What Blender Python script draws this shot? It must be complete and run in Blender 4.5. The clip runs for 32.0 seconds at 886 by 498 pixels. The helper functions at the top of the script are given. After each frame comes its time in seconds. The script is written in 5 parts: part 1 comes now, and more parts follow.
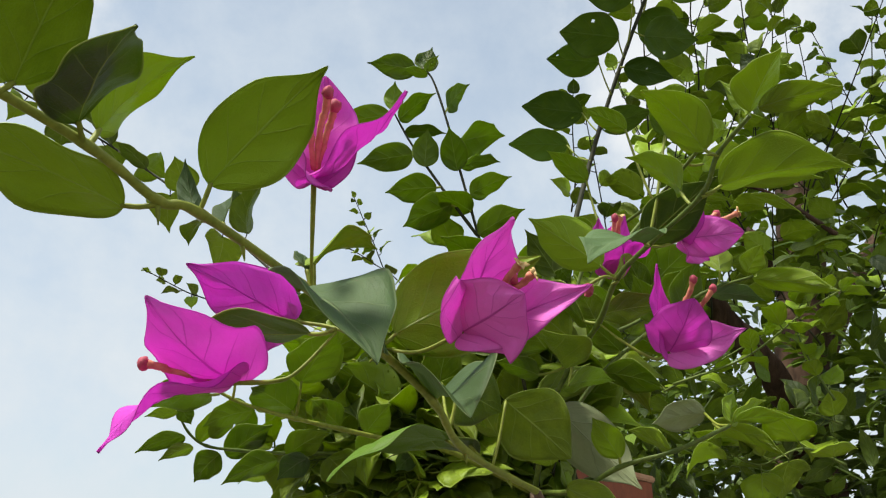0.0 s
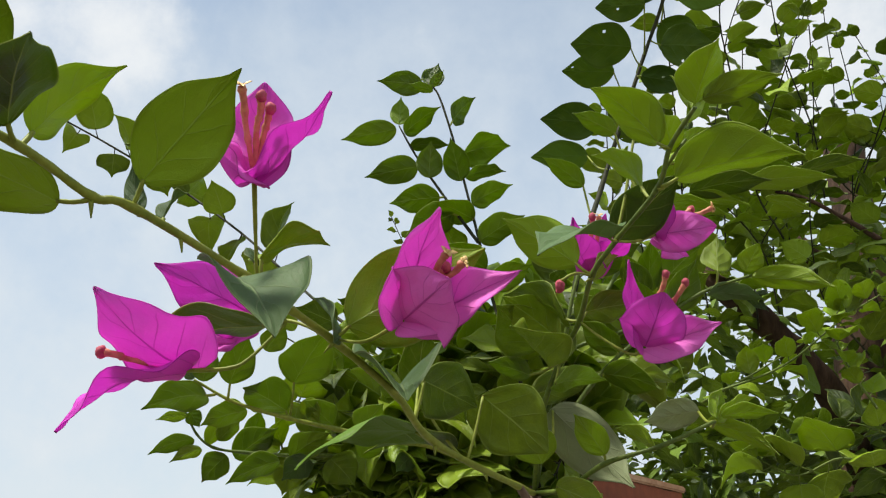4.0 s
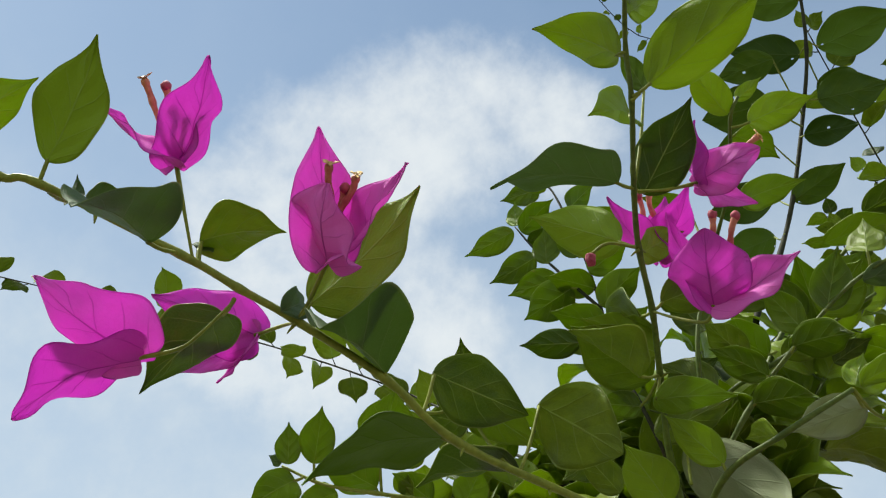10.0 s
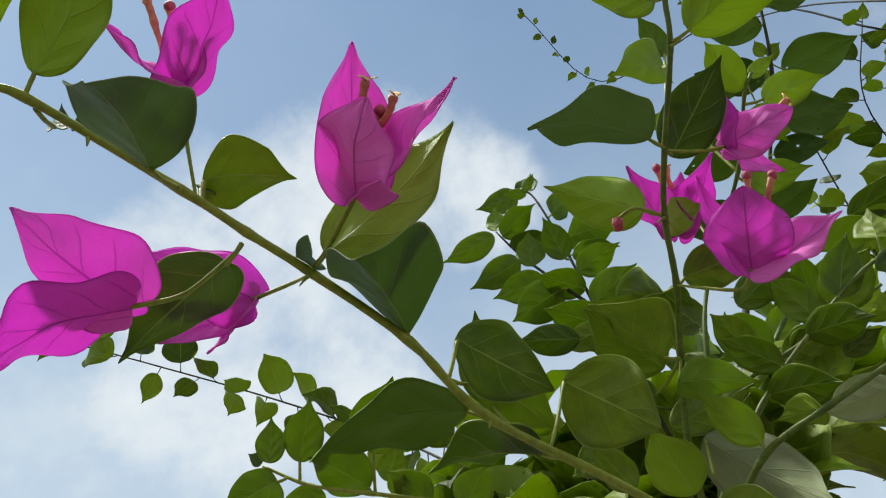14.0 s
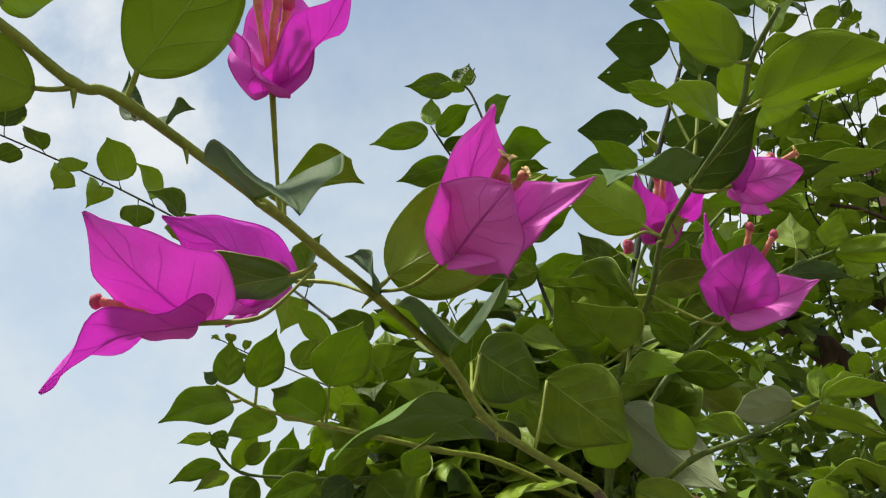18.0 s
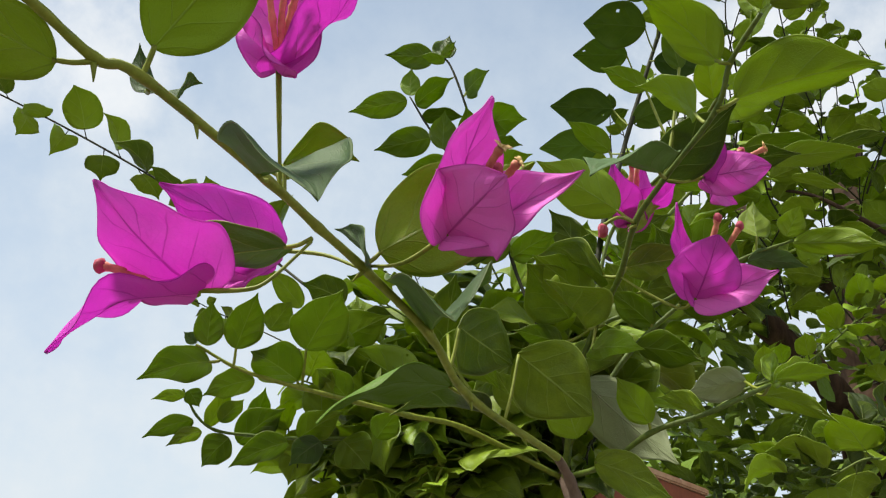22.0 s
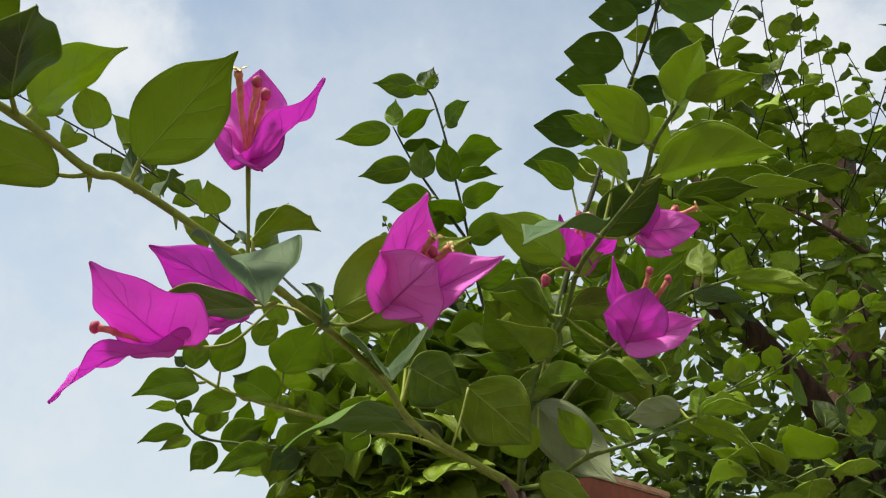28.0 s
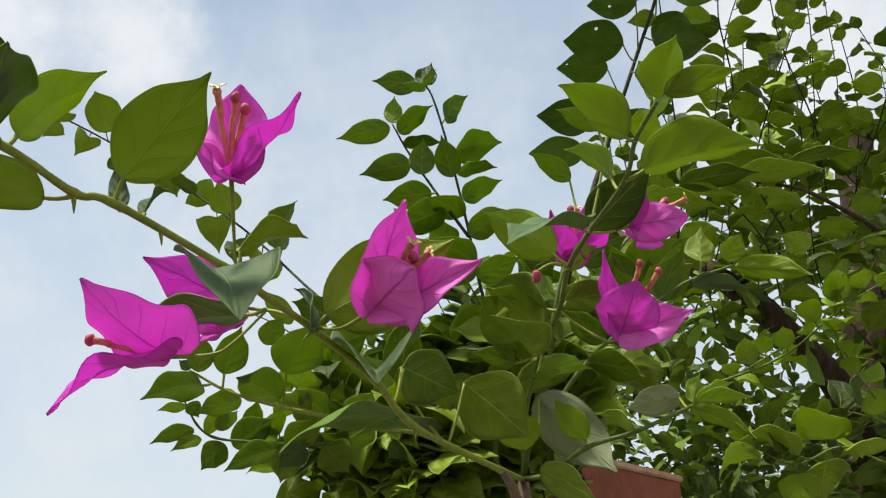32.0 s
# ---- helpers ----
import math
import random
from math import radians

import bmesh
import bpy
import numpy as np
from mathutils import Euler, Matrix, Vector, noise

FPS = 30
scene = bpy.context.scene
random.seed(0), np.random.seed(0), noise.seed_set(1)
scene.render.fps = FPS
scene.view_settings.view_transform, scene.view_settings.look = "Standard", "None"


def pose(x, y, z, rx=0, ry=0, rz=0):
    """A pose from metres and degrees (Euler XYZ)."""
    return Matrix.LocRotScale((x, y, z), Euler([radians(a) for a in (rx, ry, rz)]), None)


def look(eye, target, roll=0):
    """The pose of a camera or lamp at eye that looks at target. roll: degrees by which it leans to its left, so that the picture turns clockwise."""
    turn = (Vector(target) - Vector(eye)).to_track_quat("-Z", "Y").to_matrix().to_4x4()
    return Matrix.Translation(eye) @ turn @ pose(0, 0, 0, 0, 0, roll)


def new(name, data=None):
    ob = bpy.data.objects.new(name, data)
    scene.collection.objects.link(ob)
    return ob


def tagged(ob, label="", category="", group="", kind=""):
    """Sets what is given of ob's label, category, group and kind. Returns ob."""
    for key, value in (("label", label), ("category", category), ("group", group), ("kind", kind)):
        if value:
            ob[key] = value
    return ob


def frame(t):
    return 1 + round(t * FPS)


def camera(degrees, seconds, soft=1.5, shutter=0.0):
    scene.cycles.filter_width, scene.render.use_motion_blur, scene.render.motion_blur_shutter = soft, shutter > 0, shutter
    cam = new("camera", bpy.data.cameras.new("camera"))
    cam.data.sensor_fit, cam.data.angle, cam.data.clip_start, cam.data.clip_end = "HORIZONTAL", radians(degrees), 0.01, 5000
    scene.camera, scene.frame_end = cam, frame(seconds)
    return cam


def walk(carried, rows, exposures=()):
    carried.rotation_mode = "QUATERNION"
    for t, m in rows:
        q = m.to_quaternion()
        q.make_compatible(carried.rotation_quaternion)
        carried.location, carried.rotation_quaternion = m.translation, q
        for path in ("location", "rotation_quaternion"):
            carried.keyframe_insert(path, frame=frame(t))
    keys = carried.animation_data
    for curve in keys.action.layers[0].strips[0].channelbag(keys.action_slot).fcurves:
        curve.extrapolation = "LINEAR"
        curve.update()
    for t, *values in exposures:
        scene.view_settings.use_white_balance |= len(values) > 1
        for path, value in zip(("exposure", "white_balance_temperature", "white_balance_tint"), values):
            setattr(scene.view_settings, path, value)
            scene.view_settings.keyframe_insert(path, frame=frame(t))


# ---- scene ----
cam = camera(55.77, 32.0, soft=1.2)
PATH = [
    (0.0, pose(-0.0185, 0.0061, 1.5100, 109.154, 0.282, -1.302)),
    (0.5, pose(-0.0074, 0.0065, 1.5063, 109.450, 0.290, -0.501)),
    (1.0, pose(-0.0067, 0.0048, 1.5066, 109.463, 0.159, -0.482)),
    (1.5, pose(0.0002, 0.0041, 1.5017, 109.911, 0.181, 0.216)),
    (2.0, pose(0.0006, 0.0004, 1.5004, 109.977, 0.218, 0.179)),
    (2.5, pose(0.0069, -0.0002, 1.4971, 110.303, 0.145, 0.949)),
    (3.0, pose(0.0086, -0.0012, 1.4973, 110.377, 0.364, 1.387)),
    (3.5, pose(0.0182, -0.0018, 1.4942, 110.712, 0.241, 2.595)),
    (5.5, pose(0.0492, -0.0042, 1.4965, 111.300, -0.003, 7.645)),
    (6.0, pose(0.0699, -0.0077, 1.4815, 112.518, 0.363, 10.323)),
    (6.5, pose(0.0951, -0.0093, 1.4786, 112.736, 0.304, 13.262)),
    (7.0, pose(0.0959, 0.0084, 1.4640, 115.036, 0.724, 15.253)),
    (7.5, pose(0.0978, 0.0346, 1.4519, 117.724, 1.267, 18.271)),
    (8.0, pose(0.1021, 0.0551, 1.4520, 119.247, 0.828, 21.038)),
    (8.5, pose(0.1216, 0.0712, 1.4405, 121.809, -0.533, 25.008)),
    (9.0, pose(0.1321, 0.0857, 1.4294, 124.322, -0.819, 27.085)),
    (9.5, pose(0.1425, 0.0932, 1.4191, 126.414, -1.150, 28.673)),
    (10.0, pose(0.1320, 0.1047, 1.4036, 129.184, 0.072, 28.759)),
    (10.5, pose(0.1261, 0.1174, 1.3923, 131.388, 0.298, 28.970)),
    (11.0, pose(0.1149, 0.1265, 1.3856, 133.376, 0.615, 28.080)),
    (11.5, pose(0.1085, 0.1314, 1.3787, 134.717, 1.683, 28.499)),
    (12.0, pose(0.1075, 0.1330, 1.3829, 134.457, 1.042, 28.019)),
    (12.5, pose(0.1055, 0.1321, 1.3815, 134.501, 1.220, 27.536)),
    (13.0, pose(0.0947, 0.1383, 1.3760, 136.262, 2.532, 27.860)),
    (13.5, pose(0.0904, 0.1345, 1.3819, 135.071, 2.668, 26.592)),
    (15.5, pose(0.0433, 0.1146, 1.4486, 124.977, 3.307, 17.987)),
    (16.0, pose(0.0439, 0.1020, 1.4649, 121.306, 2.661, 15.829)),
    (16.5, pose(0.0288, 0.0823, 1.4676, 119.140, 2.626, 12.426)),
    (17.0, pose(0.0258, 0.0704, 1.4700, 117.417, 2.145, 10.333)),
    (17.5, pose(0.0216, 0.0578, 1.4775, 115.480, 1.368, 8.190)),
    (18.0, pose(0.0130, 0.0594, 1.4699, 116.090, 1.846, 6.743)),
    (18.5, pose(0.0170, 0.0623, 1.4639, 116.561, 1.793, 6.809)),
    (19.0, pose(0.0144, 0.0570, 1.4709, 115.500, 1.423, 5.899)),
    (19.5, pose(0.0069, 0.0517, 1.4738, 114.969, 1.522, 5.034)),
    (20.0, pose(0.0049, 0.0503, 1.4724, 114.840, 1.769, 4.696)),
    (20.5, pose(0.0074, 0.0463, 1.4731, 113.982, 1.239, 4.261)),
    (21.0, pose(0.0022, 0.0471, 1.4703, 113.794, 1.230, 3.525)),
    (21.5, pose(0.0064, 0.0493, 1.4689, 113.716, 0.798, 3.579)),
    (22.0, pose(0.0040, 0.0451, 1.4701, 113.392, 0.579, 2.941)),
    (22.5, pose(-0.0058, 0.0470, 1.4654, 114.183, 1.627, 2.054)),
    (23.0, pose(0.0014, 0.0431, 1.4796, 113.469, 0.576, 2.349)),
    (23.5, pose(0.0025, 0.0412, 1.4832, 113.854, 0.300, 2.361)),
    (24.0, pose(0.0040, 0.0422, 1.4780, 114.954, 0.496, 2.645)),
    (24.5, pose(0.0164, 0.0239, 1.4913, 113.931, -0.736, 3.207)),
    (26.5, pose(0.0307, 0.0047, 1.4896, 113.123, -1.511, 4.100)),
    (27.0, pose(0.0164, 0.0070, 1.4814, 112.705, -0.710, 2.667)),
    (27.5, pose(0.0177, 0.0013, 1.4812, 112.333, -0.520, 2.305)),
    (28.0, pose(0.0295, -0.0064, 1.4825, 111.791, -0.993, 2.972)),
    (28.5, pose(0.0347, -0.0098, 1.4847, 111.468, -1.128, 3.426)),
    (29.0, pose(0.0355, -0.0096, 1.4813, 111.743, -0.669, 3.705)),
    (29.5, pose(0.0396, -0.0101, 1.4819, 111.606, -0.523, 4.123)),
    (30.0, pose(0.0409, -0.0131, 1.4813, 111.451, -0.474, 4.366)),
    (30.5, pose(0.0494, -0.0160, 1.4860, 110.837, -0.665, 4.976)),
    (31.0, pose(0.0520, -0.0169, 1.4853, 110.806, -0.490, 5.294)),
    (31.5, pose(0.0503, -0.0164, 1.4894, 110.514, -0.320, 5.318)),
    (32.0, pose(0.0451, -0.0141, 1.4862, 110.802, 0.142, 5.114)),
]
walk(cam, PATH, exposures=[(0.0, 0.45, 6500, 7), (5.5, 0.44, 6500, 7), (7.0, 0.37, 6480, 6), (11.0, 0.37, 6350, 4), (14.0, 0.40, 6350, 4), (18.0, 0.42, 6480, 6), (20.0, 0.48, 6500, 7), (24.0, 0.50, 6500, 7), (27.0, 0.38, 6480, 7), (29.0, 0.44, 6500, 7), (32.0, 0.43, 6500, 7)])

# ---- light: hazy sky with drifting clouds and a soft high sun ----
SUN_AZ, SUN_EL = -105.0, 68.0
world = bpy.data.worlds.new("sky")
scene.world = world
world.use_nodes = True
wt = world.node_tree
wt.nodes.clear()


def wn(kind, **vals):
    n = wt.nodes.new(kind)
    for k, v in vals.items():
        n.inputs[k].default_value = v
    return n


def w_math(op, a, b=None, c=None):
    n = wt.nodes.new("ShaderNodeMath")
    n.operation = op
    for i, v in enumerate((a, b, c)):
        if v is None:
            continue
        if isinstance(v, (int, float)):
            n.inputs[i].default_value = v
        else:
            wt.links.new(v, n.inputs[i])
    return n.outputs[0]


def w_range(v, a, b, c=0.0, d=1.0):
    n = wt.nodes.new("ShaderNodeMapRange")
    n.interpolation_type = "SMOOTHSTEP"
    wt.links.new(v, n.inputs[0])
    for i, x in enumerate((a, b, c, d)):
        n.inputs[i + 1].default_value = x
    return n.outputs[0]


sky = wt.nodes.new("ShaderNodeTexSky")
sky.sky_type, sky.sun_disc = "NISHITA", False
sky.sun_elevation, sky.sun_rotation = radians(SUN_EL), radians(SUN_AZ)
sky.air_density, sky.dust_density, sky.ozone_density = 1.0, 0.5, 1.6
coord = wt.nodes.new("ShaderNodeTexCoord")
sep = wt.nodes.new("ShaderNodeSeparateXYZ")
wt.links.new(coord.outputs["Generated"], sep.inputs[0])
zed = sep.outputs[2]
big = wn("ShaderNodeTexNoise", Scale=2.6, Detail=10.0, Roughness=0.6, Distortion=0.35)
wt.links.new(coord.outputs["Generated"], big.inputs["Vector"])
fine = wn("ShaderNodeTexNoise", Scale=9.0, Detail=8.0, Roughness=0.62)
wt.links.new(coord.outputs["Generated"], fine.inputs["Vector"])


def cloud_bank(az, el, tight):
    """A soft weight round one direction of the sky."""
    a, e = radians(az), radians(el)
    dot = wt.nodes.new("ShaderNodeVectorMath")
    dot.operation = "DOT_PRODUCT"
    wt.links.new(coord.outputs["Generated"], dot.inputs[0])
    dot.inputs[1].default_value = (math.sin(a) * math.cos(e), math.cos(a) * math.cos(e), math.sin(e))
    return w_range(dot.outputs["Value"], math.cos(radians(tight)), math.cos(radians(tight * 0.15)), 0.0, 1.0)


bank = None
for az, el, tight in ((-46, 40, 8), (-41, 44, 9), (-34, 46, 9), (-27, 47, 9), (-20, 47, 8), (-37, 38, 9), (-36, 32.5, 9), (-31, 34, 9), (-42, 33, 9), (22, 30, 13), (40, 32, 20), (80, 45, 50), (170, 40, 70), (-130, 35, 50)):
    one = cloud_bank(az, el, tight)
    bank = one if bank is None else w_math("MAXIMUM", bank, one)
puff = w_math("ADD", w_math("MULTIPLY", big.outputs["Fac"], 0.65), w_math("MULTIPLY", fine.outputs["Fac"], 0.45))
shape = w_math("ADD", w_math("MULTIPLY", bank, 0.32), puff)
cover = w_range(shape, 0.64, 0.96, 0.0, 0.92)
haze = w_range(zed, 1.06, 0.25, 0.0, 0.80)
thin = w_math("MULTIPLY", w_range(puff, 0.40, 0.74), w_range(zed, 0.78, 0.35, 0.05, 0.95))


def w_mix(fac, a, b):
    n = wt.nodes.new("ShaderNodeMix")
    n.data_type = "RGBA"
    wt.links.new(fac, n.inputs["Factor"])
    wt.links.new(a, n.inputs["A"])
    n.inputs["B"].default_value = b
    return n.outputs["Result"]


bright = wt.nodes.new("ShaderNodeVectorMath")
bright.operation = "MULTIPLY"
bright.inputs[1].default_value = (0.148, 0.157, 0.150)
wt.links.new(sky.outputs[0], bright.inputs[0])
air = w_mix(haze, bright.outputs[0], (0.66, 0.74, 0.85, 1))
air = w_mix(thin, air, (0.76, 0.81, 0.87, 1))
air = w_mix(cover, air, (0.90, 0.91, 0.94, 1))
back = wn("ShaderNodeBackground", Strength=0.73)
wt.links.new(air, back.inputs["Color"])
out = wt.nodes.new("ShaderNodeOutputWorld")
wt.links.new(back.outputs[0], out.inputs[0])

sun_data = bpy.data.lights.new("sun", "SUN")
sun_data.energy, sun_data.angle, sun_data.color = 5.0, radians(9.0), (1.0, 0.95, 0.86)
sun = new("sun", sun_data)
sa, se = radians(SUN_AZ), radians(SUN_EL)
sun.matrix_basis = look((math.sin(sa) * math.cos(se) * 9, math.cos(sa) * math.cos(se) * 9, math.sin(se) * 9), (0, 0, 0))


# ---- materials ----
class Mat:
    """A node material with short helpers."""

    def __init__(self, name):
        self.m = bpy.data.materials.new(name)
        self.m.use_nodes = True
        self.t = self.m.node_tree
        self.t.nodes.clear()
        self.out = self.t.nodes.new("ShaderNodeOutputMaterial")

    def put(self, sock, v):
        if isinstance(v, bpy.types.NodeSocket):
            self.t.links.new(v, sock)
        else:
            sock.default_value = v

    def node(self, kind, **ins):
        n = self.t.nodes.new(kind)
        for k, v in ins.items():
            self.put(n.inputs[k], v)
        return n

    def math(self, op, a, b=None, c=None):
        n = self.t.nodes.new("ShaderNodeMath")
        n.operation = op
        for i, v in enumerate((a, b, c)):
            if v is not None:
                self.put(n.inputs[i], v)
        return n.outputs[0]

    def ramp(self, v, a, b, c=0.0, d=1.0):
        n = self.t.nodes.new("ShaderNodeMapRange")
        n.interpolation_type = "SMOOTHSTEP"
        for i, x in enumerate((v, a, b, c, d)):
            self.put(n.inputs[i], x)
        return n.outputs[0]

    def mix(self, f, a, b):
        n = self.t.nodes.new("ShaderNodeMix")
        n.data_type = "RGBA"
        self.put(n.inputs["Factor"], f)
        self.put(n.inputs["A"], a)
        self.put(n.inputs["B"], b)
        return n.outputs["Result"]

    def noise(self, scale, detail=4.0, rough=0.55, vec=None):
        n = self.node("ShaderNodeTexNoise", Scale=scale, Detail=detail, Roughness=rough)
        if vec is not None:
            self.put(n.inputs["Vector"], vec)
        return n.outputs["Fac"]

    def bump(self, h, strength=0.3, distance=0.001):
        return self.node("ShaderNodeBump", Height=h, Strength=strength, Distance=distance).outputs[0]

    def coord(self, which="Object"):
        return self.t.nodes.new("ShaderNodeTexCoord").outputs[which]


def rgb(r, g, b):
    return (r, g, b, 1.0)


def blade_material(name, dark, light, vein, glow, through_share, rough, veins=6.0, vein_gain=0.5, island=False, spec=0.4):
    """A thin leaf or bract: veins by its own length and width, mottling, gloss and light that shines through."""
    m = Mat(name)
    uv = m.t.nodes.new("ShaderNodeSeparateXYZ")
    m.put(uv.inputs[0], m.coord("UV"))
    u, v = uv.outputs[0], uv.outputs[1]
    side = m.math("ABSOLUTE", m.math("SUBTRACT", m.math("MULTIPLY", v, 2.0), 1.0))
    wob = m.math("MULTIPLY", m.math("SUBTRACT", m.noise(3.0, 2.0, 0.5, m.coord("UV")), 0.5), 0.10)
    mid = m.ramp(side, 0.036, 0.010)
    lat = m.math("SUBTRACT", m.math("ADD", u, wob), m.math("MULTIPLY", m.math("POWER", side, 0.8), 0.34))
    saw = m.math("ABSOLUTE", m.math("SUBTRACT", m.math("FRACT", m.math("MULTIPLY", lat, veins)), 0.5))
    lateral = m.math("MULTIPLY", m.ramp(saw, 0.040, 0.008), m.ramp(side, 0.98, 0.5))
    net = m.node("ShaderNodeTexVoronoi", Scale=26.0)
    net.feature = "DISTANCE_TO_EDGE"
    m.put(net.inputs["Vector"], m.coord("UV"))
    fine_net = m.math("MULTIPLY", m.ramp(net.outputs["Distance"], 0.09, 0.0), 0.10)
    # Leaf edges that catch the light, painted in as a thin vein-coloured rim.
    rim_light = m.math("MULTIPLY", m.ramp(side, 0.95, 0.99), 0.95)
    lines = m.math("MAXIMUM", m.math("MAXIMUM", m.math("MAXIMUM", mid, rim_light), m.math("MULTIPLY", lateral, 0.55)), fine_net)
    if island:
        rand = m.t.nodes.new("ShaderNodeNewGeometry").outputs["Random Per Island"]
    else:
        rand = m.t.nodes.new("ShaderNodeObjectInfo").outputs["Random"]
    own = m.t.nodes.new("ShaderNodeVectorMath")
    own.operation = "ADD"
    m.put(own.inputs[0], m.coord("UV"))
    m.put(own.inputs[1], m.math("MULTIPLY", rand, 23.0))
    patch = m.noise(4.5, 5.0, 0.62, own.outputs[0])
    grain = m.noise(70.0, 3.0, 0.65, own.outputs[0])
    tone = m.math("ADD", m.math("ADD", m.math("MULTIPLY", rand, 0.74), m.math("MULTIPLY", patch, 0.50)), m.math("MULTIPLY", grain, 0.22))
    body = m.mix(m.ramp(tone, 0.30, 1.10), dark, light)
    col = m.mix(m.math("MULTIPLY", lines, vein_gain), body, vein)
    hue = m.node("ShaderNodeHueSaturation", Color=col)
    m.put(hue.inputs["Hue"], m.math("ADD", 0.485, m.math("MULTIPLY", rand, 0.03)))
    col = hue.outputs[0]
    relief = m.math("SUBTRACT", m.math("ADD", m.math("MULTIPLY", patch, 0.5), m.math("MULTIPLY", grain, 0.1)), m.math("SUBTRACT", lines, m.math("MULTIPLY", saw, m.math("SUBTRACT", 1.6, side))))
    nor = m.bump(relief, 0.55, 0.0011)
    p = m.node("ShaderNodeBsdfPrincipled", **{"Base Color": col, "Roughness": m.math("ADD", rough - 0.08, m.math("MULTIPLY", m.math("ADD", grain, patch), 0.16)), "Normal": nor, "Specular IOR Level": spec})
    tint = m.mix(m.math("MULTIPLY", lines, vein_gain * 0.8), glow, vein)
    tint = m.mix(m.math("MULTIPLY", tone, 0.5), tint, light)
    tr = m.node("ShaderNodeBsdfTranslucent", Color=tint, Normal=nor)
    s = m.node("ShaderNodeMixShader", Fac=through_share)
    m.t.links.new(p.outputs[0], s.inputs[1])
    m.t.links.new(tr.outputs[0], s.inputs[2])
    m.t.links.new(s.outputs[0], m.out.inputs[0])
    return m.m


def solid_material(name, a, b, scale, rough, bump=0.3, depth=0.001, stretch=(1, 1, 1), spec=0.4):
    m = Mat(name)
    mp = m.node("ShaderNodeMapping", Vector=m.coord())
    mp.inputs["Scale"].default_value = stretch
    n1 = m.noise(scale, 6.0, 0.6, mp.outputs[0])
    n2 = m.noise(scale * 0.17, 3.0, 0.5, mp.outputs[0])
    f = m.ramp(m.math("ADD", m.math("MULTIPLY", n1, 0.6), m.math("MULTIPLY", n2, 0.4)), 0.3, 0.7)
    col = m.mix(f, a, b)
    p = m.node("ShaderNodeBsdfPrincipled", **{"Base Color": col, "Roughness": m.math("ADD", rough - 0.1, m.math("MULTIPLY", n1, 0.2)), "Normal": m.bump(n1, bump, depth), "Specular IOR Level": spec})
    m.t.links.new(p.outputs[0], m.out.inputs[0])
    return m.m


GREENS = (rgb(0.012, 0.032, 0.002), rgb(0.285, 0.390, 0.014), rgb(0.40, 0.50, 0.10), rgb(0.40, 0.58, 0.008))
YOUNG = (rgb(0.15, 0.230, 0.007), rgb(0.29, 0.395, 0.016), rgb(0.36, 0.44, 0.12), rgb(0.46, 0.60, 0.02))
LEAF = blade_material("leaf_green", *GREENS, 0.22, 0.38, veins=4.0, vein_gain=0.5, spec=0.30)
LEAF_MANY = blade_material("leaf_green_many", *GREENS, 0.22, 0.40, veins=4.0, vein_gain=0.4, island=True, spec=0.28)
LEAF_YOUNG = blade_material("leaf_young", *YOUNG, 0.44, 0.32, veins=4.0, vein_gain=0.5)
LEAF_FRESH = blade_material("leaf_fresh", rgb(0.030, 0.070, 0.003), rgb(0.215, 0.310, 0.010), rgb(0.40, 0.50, 0.10), rgb(0.42, 0.58, 0.010), 0.38, 0.38, veins=4.0, vein_gain=0.5, spec=0.3)
LEAF_YOUNG_MANY = blade_material("leaf_young_many", *YOUNG, 0.44, 0.32, veins=4.0, vein_gain=0.45, island=True)
# Pale tone: the sky's sheen on waxy leaves, put into the base colour.
LEAF_PALE = blade_material("leaf_pale_sheen", rgb(0.050, 0.100, 0.032), rgb(0.125, 0.190, 0.072), rgb(0.30, 0.36, 0.15), rgb(0.26, 0.38, 0.03), 0.36, 0.5, veins=4.0, vein_gain=0.5, spec=0.25)
# Grey-green underside, with the light that falls on it added to the colour.
LEAF_GREY = blade_material("leaf_grey_lit_back", rgb(0.200, 0.240, 0.115), rgb(0.370, 0.405, 0.225), rgb(0.34, 0.39, 0.20), rgb(0.26, 0.36, 0.06), 0.30, 0.5, veins=4.0, vein_gain=0.4, spec=0.3)
LEAF_FAR = blade_material("leaf_far", rgb(0.008, 0.024, 0.002), rgb(0.135, 0.200, 0.013), rgb(0.16, 0.22, 0.05), rgb(0.22, 0.34, 0.010), 0.14, 0.38, veins=4.0, island=True, spec=0.30)
LEAF_DEEP = blade_material("leaf_deep_green", rgb(0.024, 0.064, 0.004), rgb(0.110, 0.185, 0.010), rgb(0.17, 0.25, 0.05), rgb(0.24, 0.42, 0.008), 0.16, 0.45, veins=4.0, vein_gain=0.22, spec=0.18)
BRACT = blade_material("bract_magenta", rgb(0.67, 0.078, 0.53), rgb(0.87, 0.24, 0.75), rgb(0.38, 0.012, 0.29), rgb(0.93, 0.17, 0.88), 0.45, 0.6, veins=4.5, vein_gain=0.62, spec=0.25)
STEM_GREEN = solid_material("green_stem", rgb(0.13, 0.16, 0.014), rgb(0.25, 0.28, 0.035), 400, 0.55, 0.3, 0.0004, (1, 1, 1), 0.3)
STEM_OLIVE = solid_material("olive_stem", rgb(0.050, 0.080, 0.010), rgb(0.125, 0.165, 0.026), 400, 0.55, 0.3, 0.0004, (1, 1, 1), 0.25)
STEM_DARK = solid_material("dark_twig", rgb(0.012, 0.014, 0.007), rgb(0.042, 0.042, 0.018), 300, 0.7, 0.4, 0.0004, (1, 1, 1), 0.15)
